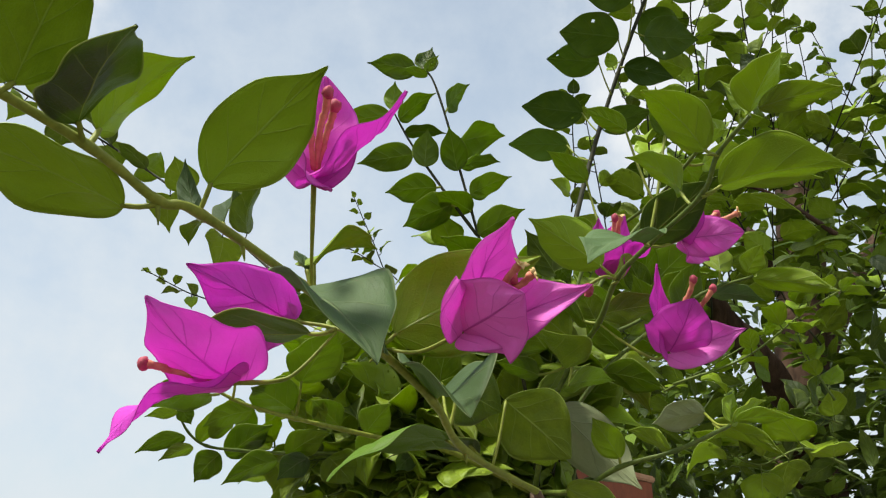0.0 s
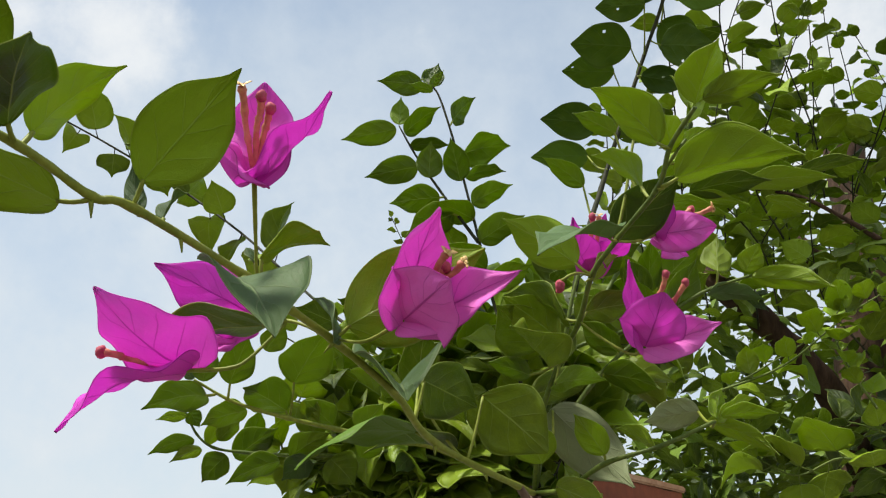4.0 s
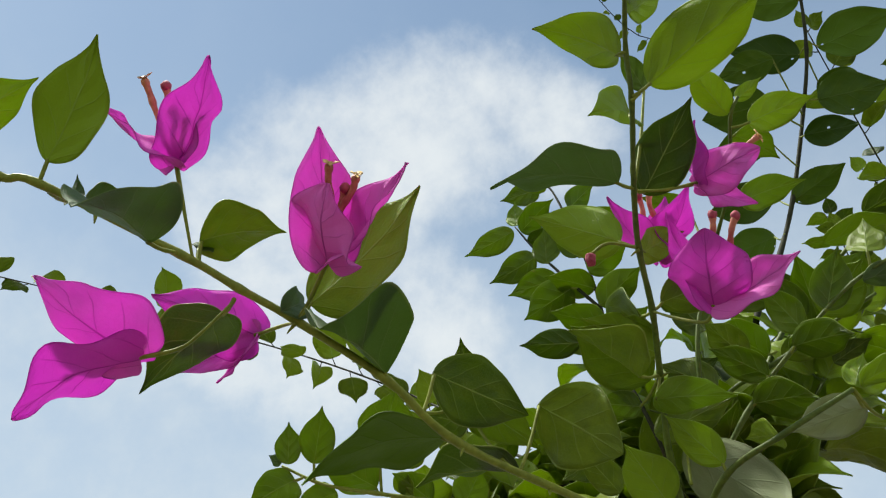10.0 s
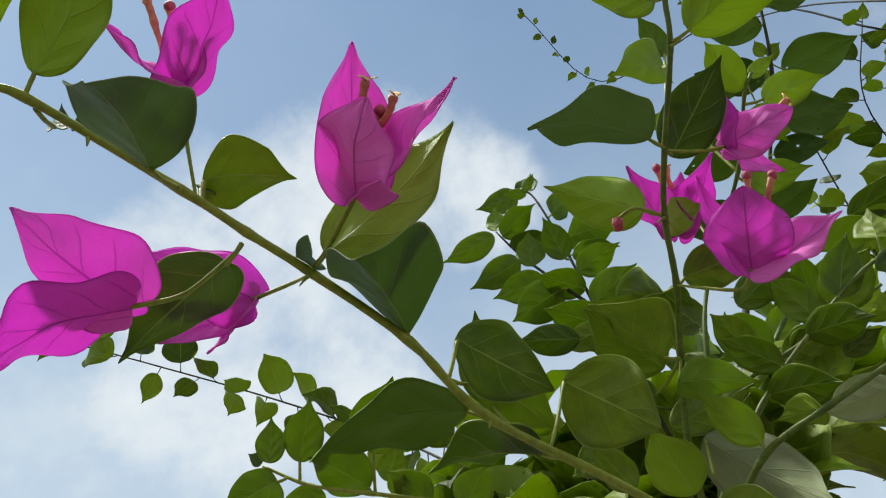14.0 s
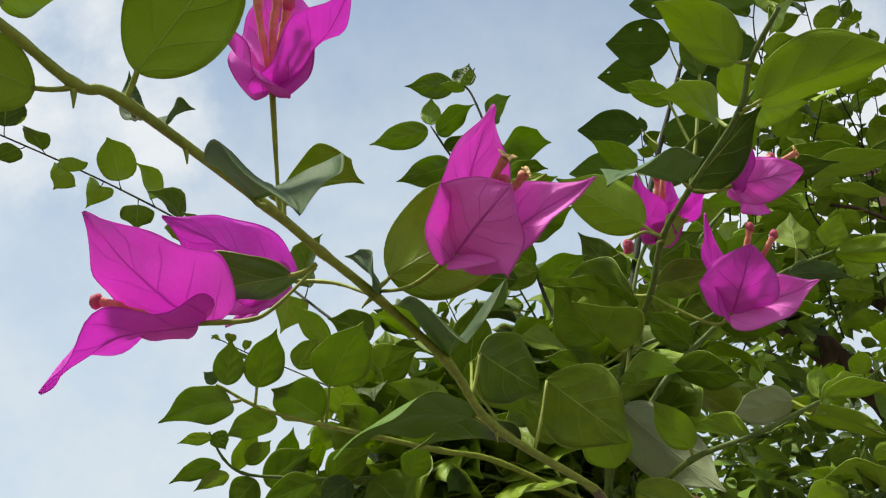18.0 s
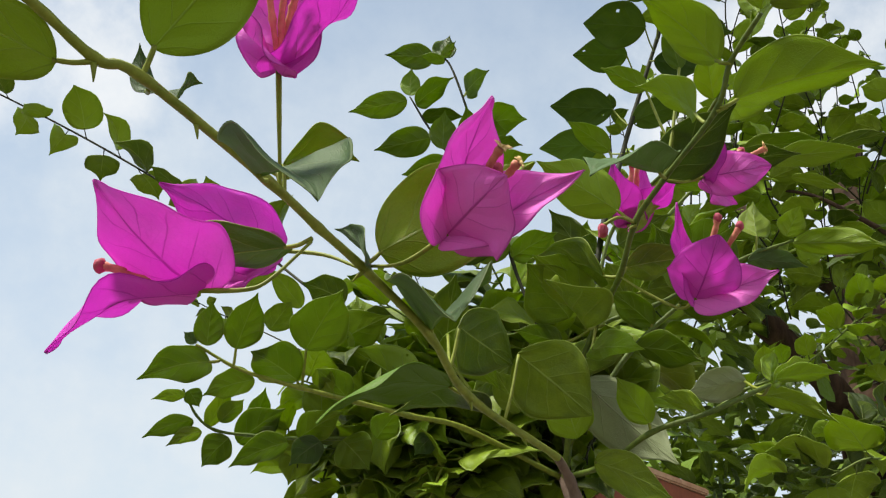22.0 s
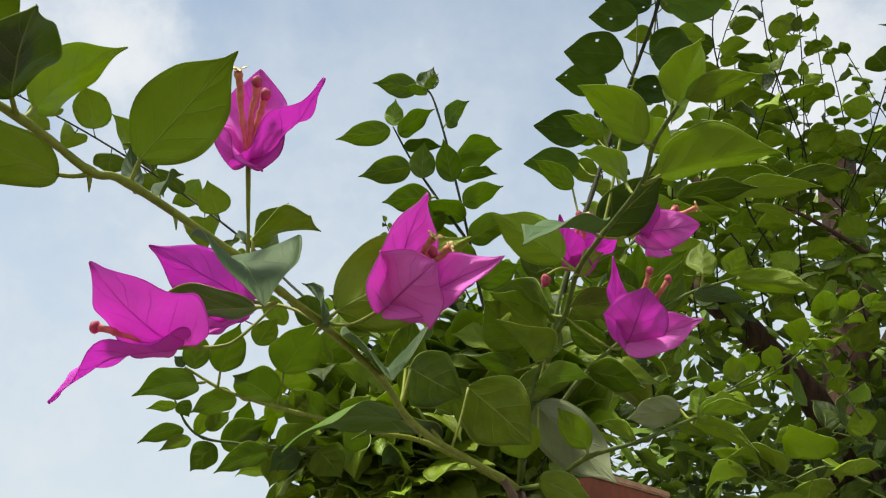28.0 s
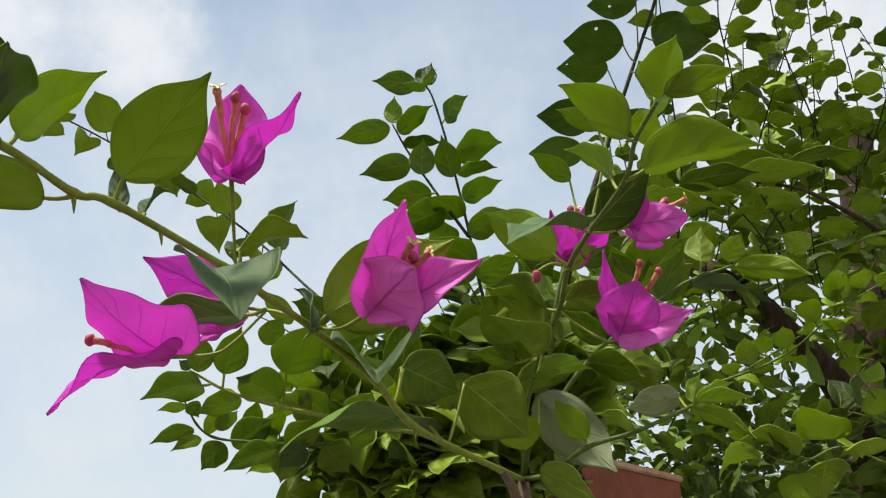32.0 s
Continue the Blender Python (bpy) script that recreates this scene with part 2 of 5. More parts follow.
BARK = solid_material("bark", rgb(0.022, 0.013, 0.009), rgb(0.105, 0.062, 0.040), 70, 0.9, 1.0, 0.008, (1, 1, 0.22), 0.15)
WOOD = solid_material("woody_stem", rgb(0.085, 0.052, 0.034), rgb(0.20, 0.135, 0.095), 180, 0.8, 0.7, 0.0012, (1, 1, 0.4))
TUBE = solid_material("floral_tube", rgb(0.40, 0.10, 0.070), rgb(0.62, 0.28, 0.15), 350, 0.6, 0.3, 0.0003)
STAR = solid_material("floral_star", rgb(0.58, 0.34, 0.10), rgb(0.74, 0.54, 0.26), 500, 0.6, 0.3, 0.0003)
BUD = solid_material("bud_red", rgb(0.24, 0.020, 0.050), rgb(0.46, 0.075, 0.110), 500, 0.7, 0.4, 0.0004)
CLAY = solid_material("terracotta", rgb(0.15, 0.038, 0.018), rgb(0.26, 0.075, 0.035), 70, 0.85, 0.4, 0.0012)
CLAY_LIP = solid_material("terracotta_worn_lip", rgb(0.34, 0.17, 0.09), rgb(0.50, 0.32, 0.20), 90, 0.9, 0.4, 0.0008)
PLASTER = solid_material("plaster", rgb(0.26, 0.24, 0.21), rgb(0.38, 0.36, 0.32), 14, 0.9, 0.4, 0.002)
GROUND = solid_material("ground", rgb(0.060, 0.052, 0.034), rgb(0.125, 0.105, 0.075), 6, 0.95, 0.6, 0.01)


# ---- builders ----
VIEW = Vector((0.04, 0.04, 1.47))      # where the plant is looked at from, for the leaves' facing
rnd = random.Random(7)


def link(name, mesh, parent=None, label="", m=None):
    ob = new(name, mesh)
    if m is not None:
        ob.matrix_basis = m
    if parent is not None:
        ob.parent = parent
        if parent.type == "EMPTY":
            ob.matrix_parent_inverse = Matrix.Translation(-Vector(parent["seat"]))
    if label:
        ob["label"] = label
    return ob


def thing(name, base, label, category, group=""):
    ob = new(name)
    ob.location = base
    ob["seat"] = tuple(base)
    ob.empty_display_size = 0.05
    return tagged(ob, label, category, group)


def mesh_of(name, verts, faces, mats, uvs=None, face_mats=None, smooth=True):
    me = bpy.data.meshes.new(name)
    me.from_pydata([tuple(v) for v in verts], [], faces)
    for mt in mats:
        me.materials.append(mt)
    if face_mats is not None:
        me.polygons.foreach_set("material_index", face_mats)
    if uvs is not None:
        lay = me.uv_layers.new(name="UVMap")
        idx = np.empty(len(me.loops), dtype=np.int32)
        me.loops.foreach_get("vertex_index", idx)
        lay.data.foreach_set("uv", np.asarray(uvs, dtype=np.float32)[idx].ravel())
    if smooth:
        me.polygons.foreach_set("use_smooth", [True] * len(me.polygons))
    me.update()
    return me


def smooth_path(pts, sub=6):
    """Catmull-Rom through the points."""
    p = [Vector(q) for q in pts]
    p = [p[0] * 2 - p[1]] + p + [p[-1] * 2 - p[-2]]
    res = []
    for i in range(1, len(p) - 2):
        for k in range(sub):
            t = k / sub
            res.append(0.5 * ((2 * p[i]) + (p[i + 1] - p[i - 1]) * t + (2 * p[i - 1] - 5 * p[i] + 4 * p[i + 1] - p[i + 2]) * t * t + (3 * p[i] - p[i - 1] - 3 * p[i + 1] + p[i + 2]) * t ** 3))
    res.append(p[-2])
    return res


def tube_geo(path, r0, r1, seg=8, rough=0.08, knots=0, seed=1):
    """Rings along a path, with a taper and slight swellings."""
    rr = random.Random(seed)
    verts, faces, uvs = [], [], []
    n = len(path)
    side = None
    for i, c in enumerate(path):
        d = (path[min(i + 1, n - 1)] - path[max(i - 1, 0)]).normalized()
        if side is None:
            side = d.orthogonal().normalized()
        side = (side - d * side.dot(d)).normalized()
        up = d.cross(side)
        f = i / max(1, n - 1)
        r = (r0 + (r1 - r0) * f) * (1 + rr.uniform(-rough, rough))
        if knots and i % knots == 0 and 0 < i < n - 1:
            r *= 1.22
        for k in range(seg):
            a = 2 * math.pi * k / seg
            verts.append(c + (side * math.cos(a) + up * math.sin(a)) * r)
            uvs.append((f, k / seg))
    for i in range(n - 1):
        for k in range(seg):
            a, b = i * seg + k, i * seg + (k + 1) % seg
            faces.append((a, b, b + seg, a + seg))
    faces.append(tuple(range(seg))[::-1])
    faces.append(tuple(range((n - 1) * seg, n * seg)))
    return verts, faces, uvs


def tube(name, pts, r0, r1, mat, parent, label="", seg=8, sub=6, knots=0, rough=0.08):
    v, f, u = tube_geo(smooth_path(pts, sub), r0, r1, seg, rough, knots, len(pts) + int(abs(pts[0][0]) * 1e4))
    return link(name, mesh_of(name, v, f, [mat], u), parent, label)


def blade_grid(width, fold, curl, p, tail, wave, nu, nv, rr, cord=0.0, crumple=0.012):
    """A blade of length 1 along +x, its upper face to +z: points and (u, v)."""
    pts, uvs = [], []
    ang, x, z = curl * 0.5, 0.0, 0.0
    us = [0.35 * i / nu + 0.325 * (1 - math.cos(math.pi * i / nu)) for i in range(nu + 1)]
    ph, tw, droop = rr.uniform(0, 6.28), rr.uniform(-0.25, 0.25), 0.04 if cord or fold > 0.6 else rr.uniform(0.05, 0.42)
    line = [(0.0, 0.0, ang)]
    for i in range(nu):
        du = us[i + 1] - us[i]
        ang = curl * (0.5 - 1.0 * us[i + 1] ** 1.3)
        x += du * math.cos(ang)
        z += du * math.sin(ang)
        line.append((x, z, ang))
    for i, u in enumerate(us):
        cx, cz, a = line[i]
        f = max(0.0, math.sin(math.pi * min(1.0, 0.7 * cord + (1 - 0.7 * cord) * u) ** p)) ** (0.72 if cord else 0.84)
        f *= 1.0 - tail * max(0.0, min(1.0, (u - 0.66) / 0.26)) ** 1.25
        w = 0.5 * width * f + 0.004
        for j in range(nv + 1):
            v = -1 + 2 * j / nv
            s = v * w
            lift = w * (math.sin(fold) * (math.sqrt(v * v + 0.012) - 0.11) - droop * abs(v) ** 2.6 * (0.4 + 0.6 * math.sin(math.pi * u))) + s * tw * u
            lift += 1.6 * wave * w * abs(v) ** 2 * math.sin(u * 11 + ph + (1.7 if v > 0 else 0)) - 0.10 * w * v * v + crumple * noise.noise(Vector((u * 5.0 + ph, v * 2.2, tw * 40)))
            y = s * math.cos(fold * (1.0 - 0.2 * abs(v)))
            pts.append((cx - math.sin(a) * lift - cord * math.sin(math.pi * abs(v) * 0.75) * (1 - u) ** 3, y, cz + math.cos(a) * lift))
            uvs.append((u, 0.5 + 0.5 * v))
    end = Vector(line[-1][:1] + (0.0,) + line[-1][1:2])
    turn = math.atan2(end.z, end.x)
    c, s, k = math.cos(turn), math.sin(turn), 1.0 / end.length
    return [((x * c + z * s) * k, y * k, (z * c - x * s) * k) for x, y, z in pts], uvs


def blade_faces(nu, nv, off=0, flip=False):
    res = []
    for i in range(nu):
        for j in range(nv):
            a = off + i * (nv + 1) + j
            q = (a, a + nv + 1, a + nv + 2, a + 1)
            res.append(q[::-1] if flip else q)
    return res


def thick_blade(name, mat, width, fold, curl, p, tail, wave, nu, nv, seed, thick, cord=0.0, holes=0):
    """A blade with two faces and a rim, length 1."""
    rr = random.Random(seed)
    pts, uvs = blade_grid(width, fold, curl, p, tail, wave, nu, nv, rr, cord, 0.035 if cord else 0.014)
    low = [(x, y, z - thick) for x, y, z in pts]
    n = len(pts)
    top, under = blade_faces(nu, nv, 0, True), blade_faces(nu, nv, n)
    eaten = set()
    for _ in range(holes):
        eaten.add(rr.randrange(3, nu - 4) * nv + rr.randrange(1, nv - 1))
    faces = [q for k, q in enumerate(top) if k not in eaten] + [q for k, q in enumerate(under) if k not in eaten]
    ring = [i * (nv + 1) for i in range(nu + 1)] + [nu * (nv + 1) + j for j in range(1, nv + 1)]
    ring += [i * (nv + 1) + nv for i in range(nu - 1, -1, -1)] + list(range(nv - 1, 0, -1))
    for a, b in zip(ring, ring[1:] + ring[:1]):
        faces.append((a, b, b + n, a + n))
    return mesh_of(name, pts + low, faces, [mat], uvs + uvs)


def frame_of(base, tip, facing, roll=0.0):
    """A pose with +x from base to tip, +z towards facing as far as it can, scaled to the length."""
    b, t = Vector(base), Vector(tip)
    x = (t - b)
    n = x.length
    x.normalize()
    z = Vector(facing)
    z = z - x * z.dot(x)
    if z.length < 1e-4:
        z = x.orthogonal()
    z.normalize()
    z = Matrix.Rotation(radians(roll), 3, x) @ z
    y = z.cross(x)
    m = Matrix((x, y, z)).transposed().to_4x4()
    m.translation = b
    return m @ Matrix.Diagonal((n, n, n, 1))


def petiole_of(parent, a, b, r=0.0007, mat=None):
    a, b = Vector(a), Vector(b)
    mid = (a + b) * 0.5 + Vector((0, 0, -0.06 * (b - a).length))
    return tube("petiole", [a, mid, b], r * 1.15, r, mat or STEM_GREEN, parent, seg=6, sub=4)


def leaf(parent, base, tip, w=0.6, fold=14, curl=25, roll=0, mat=None, node=None, facing=None, tail=0.62, wave=0.08, p=0.70, label="", level=0.4, holes=0):
    """A leaf from the base of its blade to its tip; node: where its stalk meets the stem."""
    b, t = Vector(base), Vector(tip)
    away = ((b + t) * 0.5 - VIEW).normalized()
    f = Vector(facing) if facing is not None else away * (1 - level) + Vector((0, 0, 1)) * level
    seed = int(abs(b.x * 7919 + b.y * 3571 + t.z * 1237) * 1000) % 99991
    L = (t - b).length
    me = thick_blade("leaf", mat or LEAF, w * 0.92, radians(fold + 6), radians(curl), p, tail, wave, 28, 16 if holes else 10, seed, 0.00028 / L, 0.0, holes)
    ob = link("leaf", me, parent, label, frame_of(b, t, f, roll))
    if node is not None:
        petiole_of(parent, node, b + (t - b) * 0.02)
    return ob


def bract(parent, base, tip, w, inward, fold=22, curl=-25, roll=0, p=0.62, tail=0.5, wave=0.12, show=0.45, facing=None, cord=0.09):
    b, t = Vector(base), Vector(tip)
    seed = int(abs(b.x * 5011 + t.y * 3571 + t.z * 2237) * 1000) % 99991
    away = (b + t) * 0.5 - VIEW
    away.normalize()
    inn = Vector(inward).normalized()
    if facing is not None:
        inn, show = Vector(facing), 0.0
    inward = inn * (1 - show) + away * show * (1 if away.dot(inn) >= 0 else -1)
    me = thick_blade("bract", BRACT, w * 0.84, radians(fold + 5), radians(curl), p if tail > 0.2 else 0.80, tail, wave, 28, 12, seed, 0.00022 / (t - b).length, cord)
    return link("bract", me, parent, "", frame_of(b, t, inward, roll))


def floral_tube(parent, base, tip, open_star=False, r=0.00098):
    b, t = Vector(base), Vector(tip)
    way, n = t - b, (t - b).length
    bend = Vector((noise.noise(t * 700), noise.noise(t * 640 + Vector((5, 0, 0))), 0.0)) * n * 0.16
    path = smooth_path([b, b + way * 0.3 + bend * 0.6, b + way * 0.58 + bend, b + way * 0.8 - bend * 0.25, t], 4)
    v, f, u = tube_geo(path, r * 0.85, r * 1.3, 9, 0.13, 5, int(abs(t.x) * 1e5))
    ob = link("floral_tube", mesh_of("floral_tube", v, f, [TUBE], u), parent, "reddish tube with a swollen tip")
    bm = bmesh.new()
    d = (t - b).normalized()
    if open_star:
        for k in range(5):
            a = 2 * math.pi * k / 5
            side = d.orthogonal().normalized()
            o = (Matrix.Rotation(a, 3, d) @ side)
            k1, k2 = 1 + 0.4 * math.sin(k * 2.3 + t.x * 900), 0.6 * math.sin(k * 3.1 + t.z * 700)
            q = [t, t + o * r * 1.5 * k1 + d * r * 0.9 + d.cross(o) * r * 1.0, t + o * r * 2.6 * k1 + d * r * (0.6 + k2), t + o * r * 1.5 * k1 + d * r * 0.9 - d.cross(o) * r * 1.0]
            top = [bm.verts.new(x + d * r * 0.25) for x in q]
            bot = [bm.verts.new(x) for x in q]
            bm.faces.new(top)
            bm.faces.new(bot[::-1])
            for i in range(4):
                bm.faces.new((bot[i], bot[(i + 1) % 4], top[(i + 1) % 4], top[i]))
    else:
        bmesh.ops.create_icosphere(bm, subdivisions=2, radius=r * 1.9, matrix=Matrix.Translation(t) @ Matrix.Diagonal((1, 1, 1.25, 1)))
        for vv in bm.verts:
            vv.co += Vector((noise.noise(vv.co * 900), noise.noise(vv.co * 800 + Vector((3, 1, 2))), noise.noise(vv.co * 700))) * r * 0.5
    me = bpy.data.meshes.new("floral_star")
    bm.to_mesh(me)
    bm.free()
    me.materials.append(STAR if open_star else BUD)
    me.polygons.foreach_set("use_smooth", [True] * len(me.polygons))
    link("floral_star" if open_star else "floral_bud", me, ob)
    return ob


def thorn(parent, at, out, n=0.005):
    a = Vector(at)
    d = Vector(out).normalized() * n
    return tube("thorn", [a, a + d * 0.6 + Vector((0, 0, 0.0003)), a + d], 0.0009, 0.0002, STEM_GREEN, parent, seg=6, sub=3)


SHARED, FORMS = {}, {}


def shared_blade(mat, k, thin=0.008):
    """One of a few leaf shapes that alike leaves share."""
    key = (mat.name, k)
    if key not in SHARED:
        rr = random.Random(k * 31 + 5)
        SHARED[key] = thick_blade("leaf", mat, rr.uniform(0.66, 0.92), radians(rr.uniform(10, 38)), radians(rr.uniform(15, 85)), rr.uniform(0.60, 0.76), rr.uniform(0.5, 0.75), rr.uniform(0.03, 0.10), 12, 6, k, thin)
    return SHARED[key]


def open_space(p):
    """Where the shrub has no small leaves: before the trough and the large pale leaf."""
    d = p.y + 0.02
    sx, sz = (p.x - 0.055) / d, (p.z - 1.483) / d
    return (0.03 < sx < 0.20 and sz < 0.148 and p.y < 0.80) or (-0.03 < sx < 0.17 and sz < 0.20 and p.y < 0.475)


def twig(root, pts, n, size, mat, stem=None, r=0.0012, start=0.12, taper=0.55, spread=1.0, up=0.45, tip_leaf=True, sub=6, young=0.0, joined=False, near=False):
    """A leafy shoot: a thin stem with leaves to both sides in turn."""
    path = smooth_path(pts, sub)
    v, f, u = tube_geo(path, r, r * 0.45, 6, 0.06, 0, n)
    m = len(path)
    ang = rnd.uniform(0, 6.28)
    places, stalks = [], []
    for i in range(n):
        fr = start + (0.985 - start) * i / max(1, n - 1)
        k = fr * (m - 1)
        a = path[int(k)].lerp(path[min(int(k) + 1, m - 1)], k - int(k))
        d = (path[min(int(k) + 1, m - 1)] - path[max(int(k) - 1, 0)]).normalized()
        ang += math.pi + rnd.uniform(-0.7, 0.7)
        side = Matrix.Rotation(ang, 3, d) @ d.orthogonal().normalized()
        side = Vector((side.x, side.y * 0.8, side.z * 0.55))
        way = (side.normalized() * spread + d * rnd.uniform(0.15, 0.75) + Vector((0, 0, rnd.uniform(-0.35, 0.25)))).normalized()
        L = size * (1 - taper * max(0, fr - 0.45) / 0.55) * rnd.uniform(0.72, 1.15)
        face = Vector((rnd.uniform(-0.5, 0.5), rnd.uniform(-1.0, 0.4) if near else rnd.uniform(-0.2, 0.9), up + rnd.uniform(0, 0.8)))
        b = a + way * L * 0.22
        if open_space(b + way * L * 0.5):
            continue
        fresh = rnd.random() < young * fr * 1.4
        places.append((frame_of(b, b + way * L, face, rnd.uniform(-25, 25)), fresh, rnd.randrange(8)))
        stalks.append(tube_geo([a, a.lerp(b, 0.5) + Vector((0, 0, -0.02 * L)), b + way * L * 0.03], 0.0006 + r * 0.12, 0.0005, 5, 0.02))
    if tip_leaf:
        d = (path[-1] - path[-3]).normalized()
        places.append((frame_of(path[-1], path[-1] + d * size * (1 - taper) * 0.8, (0.2, 0.6, 0.7)), young > 0, rnd.randrange(8)))
    for pv, pf, pu in stalks:
        off = len(v)
        v += pv
        u += pu
        f += [tuple(q + off for q in face) for face in pf]
    br = link("branch", mesh_of("branch", v, f, [stem or STEM_DARK], u), root)
    if not joined:
        for mm, fresh, k in places:
            link("leaf", shared_blade(LEAF_YOUNG if fresh else mat, k), br, "", mm)
        return br
    for fresh in (False, True):
        V, F, UV, off = [], [], [], 0
        for mm, is_fresh, k in places:
            if is_fresh != fresh:
                continue
            src = shared_blade(mat, k)
            if k not in FORMS:
                co = np.empty(len(src.vertices) * 3)
                src.vertices.foreach_get("co", co)
                lay = np.empty(len(src.loops) * 2)
                src.uv_layers[0].data.foreach_get("uv", lay)
                uv = np.zeros((len(src.vertices), 2))
                uv[[l.vertex_index for l in src.loops]] = lay.reshape(-1, 2)
                FORMS[k] = (co.reshape(-1, 3), [tuple(p.vertices) for p in src.polygons], uv)
            co, polys, uv = FORMS[k]
            M = np.array(mm)
            V.append(co @ M[:3, :3].T + M[:3, 3])
            F += [tuple(q + off for q in p) for p in polys]
            UV.append(uv)
            off += len(co)
        if V:
            ob = link("foliage", mesh_of("foliage", np.vstack(V).tolist(), F, [LEAF_YOUNG_MANY if fresh else LEAF_MANY], np.vstack(UV)), br)
            tagged(ob, kind="stuff")
    return br


def aim(az, el, dist):
    """A place by its bearing, height and distance from where the plant is looked at."""
    a, e = radians(az), radians(el)
    return VIEW + Vector((math.sin(a) * math.cos(e), math.cos(a) * math.cos(e), math.sin(e))) * dist



def flower(root, pedicel, petals, tubes, label):
    """A bract flower: its stalk, the bracts as (tip, width, fold, curl, roll), the tubes as (tip, open)."""
    base = Vector(pedicel[-1])
    fl = tube("flower", pedicel, 0.0005, 0.0009, STEM_GREEN, root, label, seg=7, sub=5)
    mean = Vector((0, 0, 0))
    for q in petals:
        mean += (Vector(q[0]) - base).normalized()
    mean.normalize()
    for tip, w, fold, curl, roll, *show in petals:
        d = (Vector(tip) - base).normalized()
        bract(fl, base, tip, w, mean - d * mean.dot(d) + mean * 0.02, fold, curl, roll, show=show[0] if show else 0.45, facing=show[1] if len(show) > 1 else None, tail=show[2] if len(show) > 2 else 0.5)
    for tip, is_open in tubes:
        floral_tube(fl, base.lerp(Vector(tip), 0.12), tip, is_open)
    return fl


# ---- ground, parapet and pot ----
bm = bmesh.new()
bmesh.ops.create_grid(bm, x_segments=60, y_segments=60, size=1500)
for v in bm.verts:
    if v.co.length > 8:
        v.co.z = noise.noise(v.co * 0.004) * 1.2 - 1.5
me = bpy.data.meshes.new("ground")
bm.to_mesh(me)
bm.free()
me.materials.append(GROUND)
tagged(new("ground", me), "dry brown earth ground reaching the horizon", "ground", kind="structure")


def box(name, lo, hi, mat, bevel=0.006):
    b = bmesh.new()
    bmesh.ops.create_cube(b, size=1.0)
    for v in b.verts:
        v.co = Vector([lo[i] + (v.co[i] + 0.5) * (hi[i] - lo[i]) for i in range(3)])
    bmesh.ops.bevel(b, geom=b.edges[:], offset=bevel, segments=2, affect="EDGES")
    m = bpy.data.meshes.new(name)
    b.to_mesh(m)
    b.free()
    m.materials.append(mat)
    return m


tagged(new("wall_parapet", box("wall_parapet", (-0.55, 0.50, -0.02), (1.1, 0.86, 1.320), PLASTER)), "plain weathered plaster parapet wall below the clay trough", "wall", kind="structure")

# clay trough on the parapet
bm = bmesh.new()
bmesh.ops.create_cube(bm, size=1.0)
bmesh.ops.subdivide_edges(bm, edges=bm.edges[:], cuts=5, use_grid_fill=True)
for v in bm.verts:
    v.co = Vector((v.co.x * 0.250, v.co.y * 0.030, (v.co.z + 0.5) * 0.238))
    v.co += Vector((noise.noise(v.co * 60), noise.noise(v.co * 55 + Vector((4, 0, 0))), noise.noise(v.co * 50 + Vector((0, 9, 0))) * (1 if v.co.z > 0.2 else 0))) * 0.0016
trough_turn = math.atan2(0.875, 0.484)
trough_at = Vector((0.1180, 0.6950, 1.320))
me = bpy.data.meshes.new("clay_trough")
bm.to_mesh(me)
bm.free()
me.materials.append(CLAY)
trough = thing("clay_trough", trough_at, "red-brown clay trough with a pale chipped top edge", "trough")
place = Matrix.Translation(trough_at) @ Matrix.Rotation(trough_turn, 4, "Z")
link("body", me, trough, "", place)
link("top_edge", box("top_edge", (-0.127, -0.0175, 0.2385), (0.127, 0.0175, 0.2440), CLAY_LIP, 0.0012), trough, "pale worn edge", place)

# ---- the bougainvillea: woody stem, flowering shoots, leaves ----
ROOT = Vector((0.05, 0.465, 0.0))
plant = thing("bougainvillea", ROOT, "bougainvillea shrub with magenta bracts and glossy green leaves", "shrub")
tube("woody_stem", [(0.05, 0.465, -0.03), (0.055, 0.46, 0.6), (0.048, 0.455, 1.2), (0.049, 0.447, 1.44), (0.047, 0.440, 1.50), (0.042, 0.433, 1.522), (0.036, 0.425, 1.532)], 0.0060, 0.0019, WOOD, plant, "grey-brown woody main stem", seg=12, sub=7, rough=0.14)
tube("woody_stem", [(0.049, 0.448, 1.43), (0.049, 0.472, 1.495), (0.047, 0.515, 1.535), (0.046, 0.580, 1.541), (0.05, 0.620, 1.545)], 0.0040, 0.0026, WOOD, plant, "grey-brown woody side stem", seg=10, sub=7, rough=0.14)

# long flowering shoot that arches towards the viewer
shoot = tube("branch", [(0.047, 0.515, 1.536), (0.036, 0.425, 1.532), (-0.001, 0.363, 1.545), (-0.0142, 0.3291, 1.5595), (-0.0343, 0.2986, 1.574), (-0.0458, 0.2790, 1.5800), (-0.057, 0.2595, 1.5862), (-0.0784, 0.2149, 1.5926), (-0.0866, 0.2065, 1.5925), (-0.098, 0.187, 1.5985), (-0.122, 0.160, 1.607)], 0.0017, 0.0012, STEM_GREEN, plant, "yellow-green arching flowering shoot", seg=10, sub=6, knots=6)
for at, way in (((-0.001, 0.3625, 1.5435), (0.1, -0.6, -1)), ((-0.0866, 0.2065, 1.591), (0.1, 0.1, -1)), ((-0.0702, 0.2325, 1.5898), (0.2, 0, -1)), ((0.02, 0.395, 1.535), (0.2, -0.7, -0.7)), ((-0.034, 0.298, 1.5725), (-0.6, 0, -0.6))):
    thorn(shoot, at, way)

